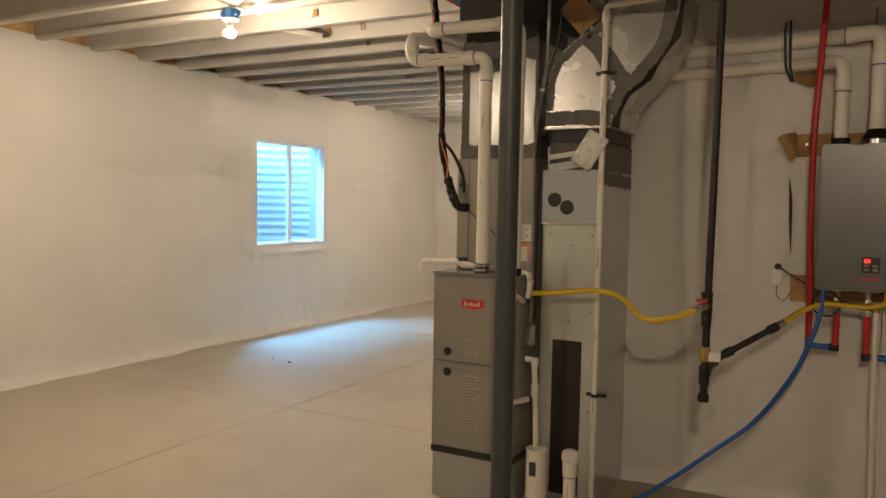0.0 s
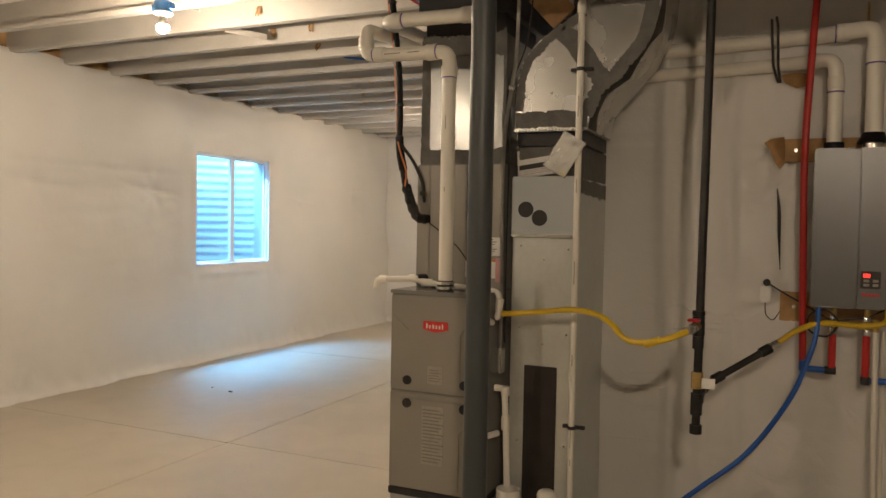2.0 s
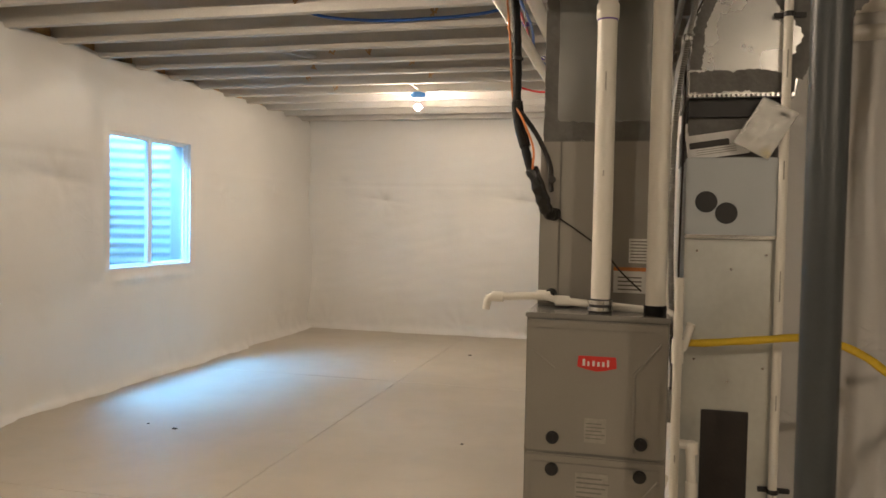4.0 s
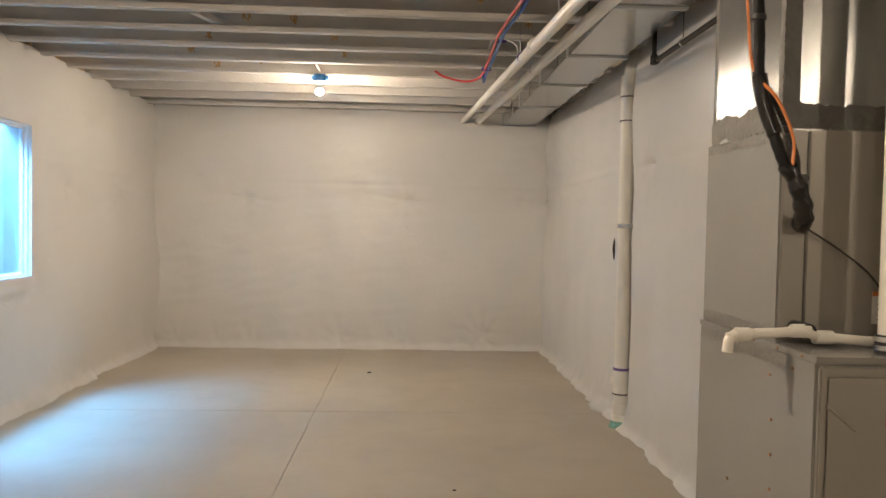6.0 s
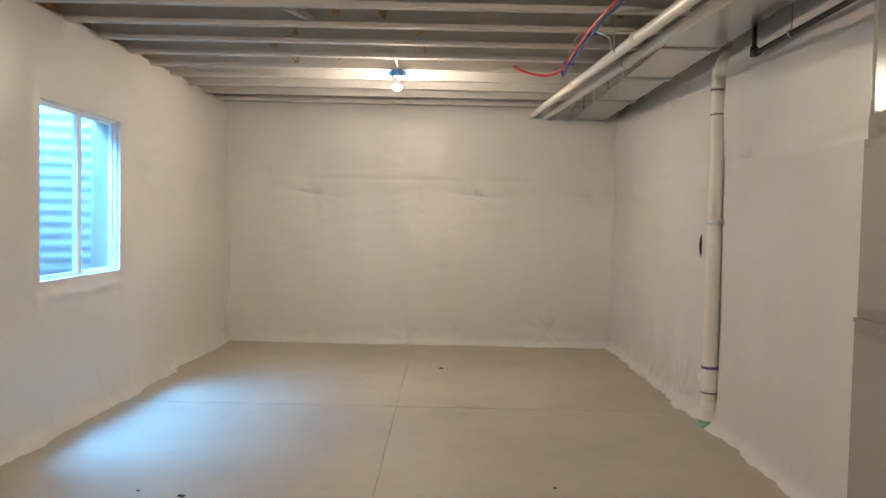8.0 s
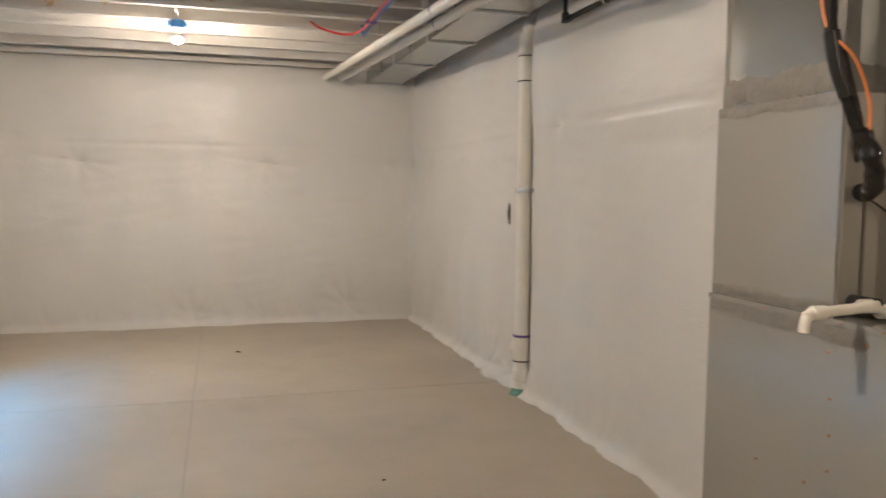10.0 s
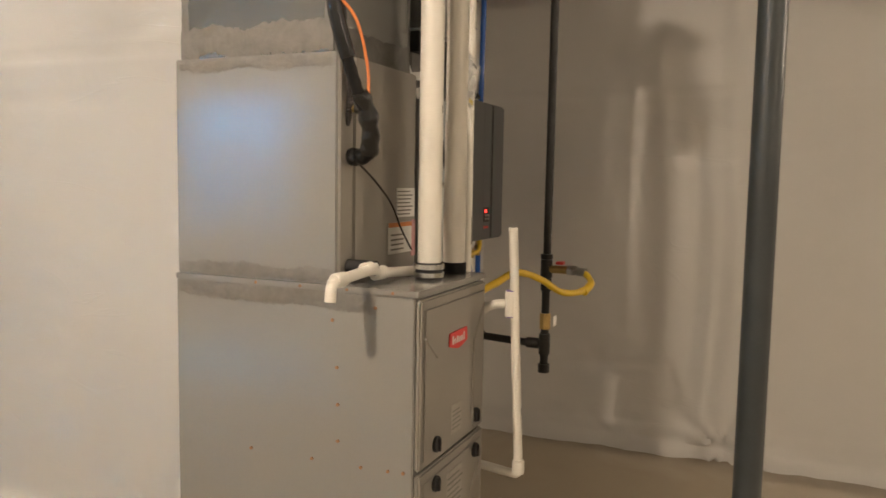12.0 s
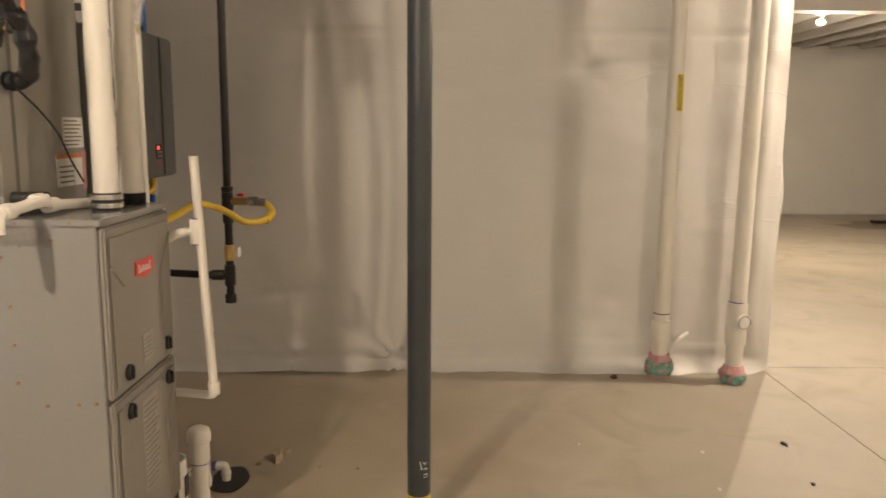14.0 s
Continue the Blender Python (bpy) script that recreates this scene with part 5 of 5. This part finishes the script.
part("band", tube([(-1.325, 5.175, 2.47), (-1.315, 5.06, 2.40), (-1.31, 5.06, 2.22), (-1.30, 5.175, 2.17)], 0.006, 0.02, 8), M_DARK, st2)
for nm, z0, z1, x0 in (("mounting_board", 1.80, 1.905, -1.285), ("mounting_board", 1.065, 1.20, -1.272)):
    bd = thing(nm, "raw brown plywood mounting board on the wall", "board", "mounting boards")
    part("plank", boxed(x0, -0.58, 5.168, 5.205, z0, z1, 0.003), M_WOOD, bd)
    for x in (x0 + 0.06, -0.66):
        part("screw", ring((x, 5.167, (z0 + z1) / 2), Y3, 0.009, 0.006, 10), M_STEEL, bd)
# torn facing paper at the board ends and a slit in the facing
b = bmesh.new()
vs = [b.verts.new(p) for p in ((-1.275, 5.16, 1.915), (-1.33, 5.135, 1.905), (-1.36, 5.125, 1.885), (-1.335, 5.14, 1.855), (-1.315, 5.13, 1.80), (-1.29, 5.145, 1.765), (-1.27, 5.16, 1.79))]
f = b.faces.new(vs)
bmesh.ops.solidify(b, geom=[f], thickness=0.002)
part("torn_flap", b, M_RIM, w_alc, "torn brown kraft paper flap")
b = bmesh.new()
vs = [b.verts.new(p) for p in ((-1.30, 5.165, 2.20), (-1.24, 5.14, 2.205), (-1.16, 5.14, 2.19), (-1.17, 5.13, 2.14), (-1.23, 5.13, 2.13), (-1.28, 5.15, 2.16))]
f = b.faces.new(vs)
bmesh.ops.solidify(b, geom=[f], thickness=0.002)
part("torn_flap", b, M_RIM, w_alc, "torn brown kraft paper flap")
part("slit", sweep(bmesh.new(), spline([(-1.298, 5.178, 1.68), (-1.288, 5.178, 1.58), (-1.284, 5.178, 1.45), (-1.276, 5.178, 1.30)], 8), lambda s: 0.002 + 0.006 * math.sin(math.pi * min(1, s * 1.05)), 6), M_DARK, w_alc, "dark slit cut in the facing")
part("paper_tear", boxed(-0.955, -0.945, 5.165, 5.175, 2.42, 2.50), M_RIM, w_alc)

red = pipe("red_water_pipe", "red plastic hot water pipe down from the ceiling", [(-1.14, 5.04, JOIST + 0.05), (-1.165, 5.04, 2.45), (-1.192, 5.04, 1.85), (-1.185, 5.04, 1.45), (-1.17, 5.04, 0.885)], 0.0155, 0.25, M_RED)
part("elbow_fitting", ring((-1.168, 5.04, 0.885), Z3, 0.018, 0.05, 10), M_BLUE, red)
pipe("blue_link", "short blue plastic pipe with black elbow", [(-1.165, 5.04, 0.872), (-1.055, 5.04, 0.872)], 0.014, 0, M_BLUE, [((-1.06, 5.04, 0.872), X3, 0.045, M_BLACK)], 1.25)
pipe("red_riser", "short red plastic pipe up to the heater", [(-1.055, 5.035, 1.06), (-1.055, 5.04, 0.885)], 0.0155, 0, M_RED, [((-1.055, 5.035, 1.05), Z3, 0.03, M_STEEL)], 1.15, "risers")
pipe("red_riser", "short red plastic pipe up to the heater", [(-0.925, 5.035, 1.06), (-0.925, 5.04, 0.845)], 0.0155, 0, M_RED, [((-0.925, 5.035, 1.05), Z3, 0.03, M_STEEL), ((-0.925, 5.04, 0.84), Z3, 0.035, M_BLACK)], 1.15, "risers")
pipe("blue_water_pipe", "blue plastic cold water pipe along the wall and up", [(-0.905, 5.05, 0.838), (-0.70, 5.06, 0.845), (-0.66, 5.08, 0.95), (-0.665, 5.08, 1.9), (-0.69, 5.06, JOIST + 0.05)], 0.0145, 0.06, M_BLUE)
pipe("relief_drain", "cream plastic relief drain pipe down to the floor", [(-0.892, 5.03, 1.09), (-0.885, 5.03, 0.6), (-0.872, 5.04, 0.0)], 0.012, 0, M_PVC, [((-0.892, 5.03, 1.08), Z3, 0.05, M_BRASS)], 1.3)
pipe("relief_drain", "cream plastic relief drain pipe down to the floor", [(-0.855, 5.10, 1.05), (-0.845, 5.10, 0.0)], 0.008, 0, M_PVC)
bh = thing("blue_drain_hose", "long blue plastic hose drooping from heater to floor", "hose")
part("tube", sweep(bmesh.new(), spline([(-1.115, 4.98, 1.15), (-1.122, 4.95, 1.05), (-1.145, 4.93, 0.95), (-1.22, 4.91, 0.75), (-1.38, 4.90, 0.50), (-1.58, 4.89, 0.31), (-1.75, 4.86, 0.16), (-1.90, 4.80, 0.05), (-2.05, 4.66, 0.016), (-2.12, 4.56, 0.016)], 10), 0.0115, 12), M_BLUE, bh)
cord = thing("power_cord", "black power cord coiled under the heater", "cord")
loop = [Vector((-1.10 + (0.062 + 0.004 * math.sin(k * 1.7)) * math.cos(k * 0.42), 4.985 + 0.012 * math.sin(k * 0.9), 1.085 + 0.06 * math.sin(k * 0.42))) for k in range(46)]
part("lead", sweep(bmesh.new(), spline([(-1.325, 5.15, 1.238), (-1.27, 5.12, 1.205), (-1.19, 5.05, 1.165)] + loop[::3] + [(-1.02, 5.0, 1.10), (-0.93, 5.02, 1.115), (-0.86, 5.04, 1.15)], 5), 0.004, 6), M_BLACK, cord)
part("plug", ring((-1.33, 5.155, 1.24), Y3, 0.016, 0.04, 12), M_BLACK, cord)
outlet = thing("wall_outlet", "white outlet box with white plug-in adapter", "outlet")
part("cover_plate", boxed(-1.385, -1.305, 5.172, 5.184, 1.165, 1.29, 0.004), M_VINYL, outlet)
part("adapter", boxed(-1.358, -1.312, 5.145, 5.173, 1.145, 1.225, 0.006), M_WHITE, outlet)
part("thin_lead", sweep(bmesh.new(), spline([(-1.335, 5.16, 1.148), (-1.33, 5.165, 1.09), (-1.30, 5.17, 1.065), (-1.275, 5.175, 1.10), (-1.265, 5.178, 1.13)], 6), 0.0022, 6), M_DARK, outlet)

# ---- pipes at the service wall ----
def foam_collar(parent, x, y, r, h, seed, low, high):
    """A lumpy ring of pink foam with a torn scrap of green tape stuck round it between two heights."""
    def lump(a, z, extra):
        bulge = 0.012 * math.sin(math.pi * min(1, z / h)) - 0.010 * (z / h) ** 2
        n = 0.014 * noise.noise(Vector((math.cos(a) * 2.2 + seed, math.sin(a) * 2.2, z * 28))) + 0.006 * noise.noise(Vector((math.cos(a) * 7, math.sin(a) * 7 + seed, z * 70)))
        return Vector((x + (r + bulge + n + extra) * math.cos(a), y + (r + bulge + n + extra) * math.sin(a), max(0.0, z)))
    foam, tape = bmesh.new(), bmesh.new()
    rows = [[foam.verts.new(lump(2 * math.pi * i / 32, h * j / 8, 0)) for i in range(32)] for j in range(9)]
    for r0, r1 in zip(rows, rows[1:]):
        for i in range(32):
            foam.faces.new((r0[i], r0[(i + 1) % 32], r1[(i + 1) % 32], r1[i]))
    foam.faces.new(rows[0])
    foam.faces.new(rows[-1])
    part("foam_base", foam, M_PINK, parent, "pink foam collar")
    grid = [[tape.verts.new(lump(2 * math.pi * i / 48, low + (high - low) * j / 8, 0.005)) for i in range(48)] for j in range(9)]
    for j in range(8):
        for i in range(48):
            if noise.noise(Vector((math.cos(i * 0.131) * 2.4 + seed, math.sin(i * 0.131) * 2.4, j * 0.35))) > -0.12:
                tape.faces.new((grid[j][i], grid[j][(i + 1) % 48], grid[j + 1][(i + 1) % 48], grid[j + 1][i]))
    bmesh.ops.delete(tape, geom=[v for v in tape.verts if not v.link_faces], context="VERTS")
    part("green_tape", tape, M_GREEN, parent, "torn green tape")


rad = thing("radon_pipe", "white plastic radon vent pipe with yellow label", "pipe")
part("tube", tube([(-0.475, 2.295, 0.0), (-0.485, 2.275, CEIL - 0.02)], 0.043, 0, 24), M_PVC, rad)
part("hub", ring((-0.475, 2.293, 0.27), Z3, 0.056, 0.12, 24), M_PVC, rad)
part("hub_line", ring((-0.475, 2.293, 0.375), Z3, 0.045, 0.006, 24), M_DARK, rad)
foam_collar(rad, -0.475, 2.295, 0.062, 0.135, 3, 0.02, 0.105)
sign = part("label", boxed(-0.5295, -0.5265, 2.254, 2.286, 1.505, 1.70), M_SIGN, rad, "yellow printed label")
cu = bpy.data.curves.new("lettering", "FONT")
cu.body, cu.size, cu.extrude, cu.align_x, cu.align_y = "RADON VENT", 0.030, 0.0004, "CENTER", "CENTER"
tmp = new("lettering_source", cu)
me = bpy.data.meshes.new_from_object(tmp.evaluated_get(bpy.context.evaluated_depsgraph_get()))
bpy.data.objects.remove(tmp)
me.transform(Matrix.Translation((-0.530, 2.27, 1.6025)) @ Matrix(((0, 0, -1, 0), (0, -1, 0, 0), (-1, 0, 0, 0), (0, 0, 0, 1))) @ pose(0, 0, 0, 0, 0, 180))
me.materials.append(M_INK)
lt = new("lettering", me)
lt.parent = sign
part("cross_tie", sweep(bmesh.new(), spline([(-0.52, 2.245, 0.15), (-0.525, 2.235, 0.20), (-0.50, 2.20, 0.225), (-0.44, 2.13, 0.25)], 5), lambda q: 0.008 + 0.004 * q, 8), M_PAPER, rad, "loose flap of white tape")
p2 = thing("drain_stack", "white plastic drain stack with round cleanout plate", "pipe")
part("tube", tube([(-0.575, 1.905, 0.0), (-0.585, 1.88, CEIL - 0.02)], 0.046, 0, 24), M_PVC, p2)
part("hub", ring((-0.575, 1.903, 0.34), Z3, 0.056, 0.24, 24), M_PVC, p2)
part("hub_line", ring((-0.575, 1.903, 0.465), Z3, 0.048, 0.006, 24), M_PURPLE, p2)
part("cleanout_plate", ring((-0.632, 1.885, 0.36), (1, 0.3, 0), 0.045, 0.012, 24), M_WHITE, p2)
part("plate_rim", sweep(bmesh.new(), [Vector((-0.640 + 0.3 * 0.036 * math.cos(k * 0.2618), 1.883 - 0.036 * math.cos(k * 0.2618), 0.36 + 0.036 * math.sin(k * 0.2618))) for k in range(25)], 0.003, 6), M_LABEL, p2)
foam_collar(p2, -0.575, 1.905, 0.058, 0.105, 8, 0.004, 0.06)

# ---- stack on the east wall ----
SX, SY = -2.303, 8.165
stack = thing("soil_stack", "white plastic soil stack with steel clamp on the wall", "pipe")
part("tube", tube([(SX, SY, 0.0), (SX, SY, 2.56), (SX + 0.03, SY, 2.70), (SX + 0.22, SY, 2.80)], 0.052, 0.12, 24), M_PVC, stack)
for z, w, r in ((0.34, 0.17, 0.060), (0.14, 0.10, 0.060), (2.53, 0.14, 0.062), (2.36, 0.18, 0.058), (0.07, 0.05, 0.064)):
    part("hub", ring((SX, SY, z), Z3, r, w, 24), M_PVC, stack)
for z, m in ((0.435, M_PURPLE), (0.25, M_DARK), (2.27, M_DARK), (2.445, M_DARK), (0.085, M_DARK)):
    part("joint_line", ring((SX, SY, z), Z3, 0.0615 if z < 1 else 0.0605, 0.008 if m is M_DARK else 0.018, 24), m, stack)
part("cleanout", tube([(SX, SY, 0.34), (SX - 0.02, SY + 0.085, 0.34)], 0.045, 0, 18), M_PVC, stack)
part("clamp", ring((SX, SY, 1.496), Z3, 0.056, 0.03, 24), M_STEEL, stack, "steel pipe clamp")
part("clamp_bracket", boxed(SX - 0.02, EAST_X + 0.03, SY - 0.12, SY - 0.05, 1.482, 1.51, 0.003), M_GALVDULL, stack)
part("floor_collar", sweep(bmesh.new(), [Vector((SX, SY, z)) for z in (0.0, 0.02, 0.035, 0.05)], lambda s: 0.085 - 0.02 * s, 14), M_GREEN, stack, "torn green wrap")
part("slit", sweep(bmesh.new(), spline([(EAST_X - 0.036, 8.45, 1.40), (EAST_X - 0.038, 8.455, 1.32), (EAST_X - 0.036, 8.445, 1.23)], 6), lambda s: 0.002 + 0.009 * math.sin(math.pi * s), 8), M_DARK, w_east, "dark tear in the facing")

gl = pipe("ceiling_gas_line", "black iron gas line hung along the wall top", [(-2.36, 7.42, JOIST + 0.05), (-2.36, 7.42, 2.545), (-2.36, 5.22, 2.56)], 0.0165, 0.0, M_IRON, [((-2.36, 7.42, 2.56), Z3, 0.06, M_IRON), ((-2.36, 7.38, 2.545), Y3, 0.06, M_IRON), ((-2.36, 6.9, 2.549), Y3, 0.02, M_STEEL)], 1.4)
part("hanger", tube([(-2.36, 6.9, 2.55), (-2.36, 6.9, 2.82)], 0.003, 0, 6), M_STEEL, gl)
rp = thing("red_ceiling_pipe", "red plastic water pipe strapped under the joists", "pipe")
part("tube", sweep(bmesh.new(), spline([(-3.26, 4.6, 2.775), (-3.27, 5.8, 2.775), (-3.28, 6.9, 2.77), (-3.33, 7.6, 2.745), (-3.31, 8.3, 2.765), (-3.31, 9.0, 2.75), (-3.36, 9.22, 2.735), (-3.46, 9.28, 2.735), (-3.62, 9.30, 2.775), (-3.70, 9.30, 2.82)], 10), 0.010, 10), M_RED, rp)
bp = thing("blue_ceiling_pipe", "blue plastic water pipe strapped under the joists", "pipe")
part("tube", sweep(bmesh.new(), spline([(-3.225, 4.6, 2.775), (-3.235, 5.8, 2.775), (-3.245, 6.9, 2.77), (-3.30, 7.6, 2.742), (-3.28, 8.3, 2.762), (-3.275, 9.0, 2.75), (-3.275, 9.25, 2.73), (-3.27, 9.33, 2.76), (-3.27, 9.36, 2.83)], 10), 0.010, 10), M_BLUE, bp)
for y, z in ((6.9, 2.77), (7.85, 2.75), (8.83, 2.752)):
    part("strap", boxed(-3.335, -3.255, y - 0.006, y + 0.006, z - 0.013, z + 0.016, 0.002), M_PURPLE, bp)
bl = thing("blue_joist_pipe", "blue plastic pipe running between the joists", "pipe")
part("tube", sweep(bmesh.new(), spline([(-4.9, 6.87, 2.95), (-4.7, 6.86, 2.88), (-4.5, 6.85, 2.846), (-4.236, 6.85, 2.825), (-3.95, 6.85, 2.825), (-3.69, 6.85, 2.832), (-3.45, 6.85, 2.86), (-3.25, 6.86, 2.95)], 10), 0.011, 8), M_BLUE, bl)

# ---- bits on the joists ----
def tuft(x, y, z, seed):
    t = bmesh.new()
    for k in range(5):
        r = random.Random(seed * 17 + k)
        a = r.uniform(-1, 1)
        sweep(t, spline([(x + 0.02 * a, y, z + 0.02), (x + 0.03 * a, y - 0.012, z - 0.005), (x + r.uniform(-0.03, 0.03), y - 0.018, z - 0.02 - r.uniform(0, 0.03))], 3), 0.005, 5)
    return part("torn_knockout", t, M_RIM, ceiling, "torn brown strand-board at a knockout hole")


for k, (x, row, z) in enumerate(((-5.04, 3, 2.89), (-4.72, 3, 2.88), (-5.42, 2, 2.88), (-4.49, 2, 2.885), (-5.69, 1, 2.875), (-4.44, 1, 2.875), (-5.61, 0, 2.86), (-5.21, 0, 2.9), (-3.47, 4, 2.92), (-3.1, 3, 2.9), (-4.48, 8, 2.88), (-4.73, 7, 2.875), (-4.39, 7, 2.885), (-4.67, 6, 2.875), (-3.9, 5, 2.9))):
    y = JOIST_AT - row * JOIST_STEP - 0.011
    tuft(x, y, z, k)
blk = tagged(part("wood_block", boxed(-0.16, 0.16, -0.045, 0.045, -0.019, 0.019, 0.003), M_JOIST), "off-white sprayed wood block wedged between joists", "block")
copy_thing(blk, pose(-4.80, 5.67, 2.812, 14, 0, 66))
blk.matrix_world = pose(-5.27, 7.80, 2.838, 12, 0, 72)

# ---- litter on the slab ----
def scrap(name, label, x, y, r, mat, seed):
    b = bmesh.new()
    rnd = random.Random(seed)
    n = 9
    low = [b.verts.new((x + r * rnd.uniform(0.6, 1.2) * math.cos(2 * math.pi * k / n), y + r * 0.6 * rnd.uniform(0.6, 1.2) * math.sin(2 * math.pi * k / n), 0.0005)) for k in range(n)]
    mid = [b.verts.new((x + (v.co.x - x) * 0.6, y + (v.co.y - y) * 0.6, r * rnd.uniform(0.25, 0.5))) for v in low]
    for k in range(n):
        b.faces.new((low[k], low[(k + 1) % n], mid[(k + 1) % n], mid[k]))
    b.faces.new(mid)
    b.faces.new(low)
    return tagged(part(name, b, mat), label, "debris", "floor litter")


for k, (nm, lb, x, y, r, m) in enumerate((("pebble", "small dark crumb on the slab", -4.268, 10.113, 0.022, M_DARK), ("wood_chip", "small dark splinter on the slab", -5.605, 6.537, 0.025, M_DARK), ("plastic_scrap", "small dark red scrap on the slab", -0.505, 2.56, 0.036, M_DARKRED), ("leaf_scrap", "crumpled tan paper scrap on the slab", -1.60, 4.26, 0.065, M_SCRAP), ("leaf_scrap", "crumpled tan paper scrap on the slab", -1.55, 4.23, 0.035, M_SCRAP), ("wood_chip", "small brown chip on the slab", -1.441, 1.996, 0.026, M_DARK), ("paper_bit", "tiny white paper bit on the slab", -1.53, 2.40, 0.014, M_PAPER), ("paper_bit", "tiny white paper bit on the slab", -1.45, 2.93, 0.010, M_PAPER), ("pebble", "small dark crumb on the slab", -3.62, 6.78, 0.015, M_DARK), ("pebble", "small dark crumb on the slab", -5.86, 6.6, 0.014, M_DARK), ("wood_chip", "small dark splinter on the slab", -3.35, 3.3, 0.02, M_WOOD), ("paper_bit", "tiny white paper bit on the slab", -4.95, 9.5, 0.012, M_PAPER), ("wood_chip", "small brown chip on the slab", -1.837, 2.061, 0.016, M_DARK), ("paper_bit", "tiny white paper bit on the slab", -1.884, 2.455, 0.015, M_PAPER), ("leaf_scrap", "small tan paper scrap on the slab", -1.66, 4.32, 0.02, M_SCRAP), ("pebble", "small brown crumb on the slab", -1.69, 4.06, 0.014, M_SCRAP), ("pebble", "small brown crumb on the slab", -1.705, 3.90, 0.014, M_SCRAP))):
    scrap(nm, lb, x, y, r, m, k)

# ---- printing on the pipes, small leads ----
for t, x, y, spans in ((cl2, -2.0915, 4.560, ((0.42, 0.47), (0.50, 0.60), (0.86, 0.93), (1.22, 1.34), (1.62, 1.70), (1.95, 2.06))), (st, -2.4235, 4.262, ((0.68, 0.72), (0.73, 0.79))), (ex, -2.662, 4.4295, ((1.62, 1.66), (1.90, 1.98))), (cap, -2.149, 4.3795, ((0.12, 0.20),))):
    for z0, z1 in spans:
        part("print_bar", boxed(x - 0.0018, x + 0.0018, y - 0.0005, y + 0.004, z0 + 0.01, z1 - 0.01), M_LABEL, t)
for x0, x1 in ((-2.98, -2.90), (-2.86, -2.80)):
    part("print_bar", boxed(x0, x1, 4.4295, 4.434, 2.264, 2.268), M_FADE, ex)
fl = pipe("floor_pipe", "short white plastic pipe lying on the slab", [(-2.29, 4.50, 0.014), (-2.04, 4.56, 0.014)], 0.0135, 0, M_PVC, (), 1.2)
cab = thing("electrical_cable", "white electrical cable looped along the joists", "cable")
part("sheath", sweep(bmesh.new(), spline([(-4.585, 4.72, 2.745), (-4.50, 4.74, 2.80), (-4.36, 4.80, 2.775), (-4.22, 4.90, 2.815), (-4.10, 4.91, 2.90), (-3.6, 4.91, 2.93), (-3.0, 4.91, 2.95)], 8), 0.005, 6), M_WHITE, cab)
cab2 = thing("electrical_cable", "white electrical cable hanging from the joists", "cable")
part("sheath", sweep(bmesh.new(), spline([(-3.30, 8.82, 2.84), (-3.33, 8.0, 2.80), (-3.22, 7.70, 2.70), (-3.20, 7.66, 2.60), (-3.19, 7.66, 2.57)], 8), 0.004, 6), M_WHITE, cab2)

# ---- the far room's floor ----
b = bmesh.new()
bmesh.ops.create_circle(b, cap_ends=True, radius=1.0, segments=48)
for v in b.verts:
    a = math.atan2(v.co.y, v.co.x)
    k = 1 + 0.35 * noise.noise(Vector((math.cos(a) * 1.6, math.sin(a) * 1.6, 2)))
    v.co = Vector((6.75 + v.co.x * 0.55 * k, -3.55 + v.co.y * 0.95 * k, 0.003))
part("damp_patch", b, M_DAMP, floor, "dark damp patch on the slab")
tagged(part("board", boxed(6.98, 7.12, -4.3, -3.2, 0.003, 0.045, 0.004), M_DARK), "dark brown board lying on the damp slab", "board")
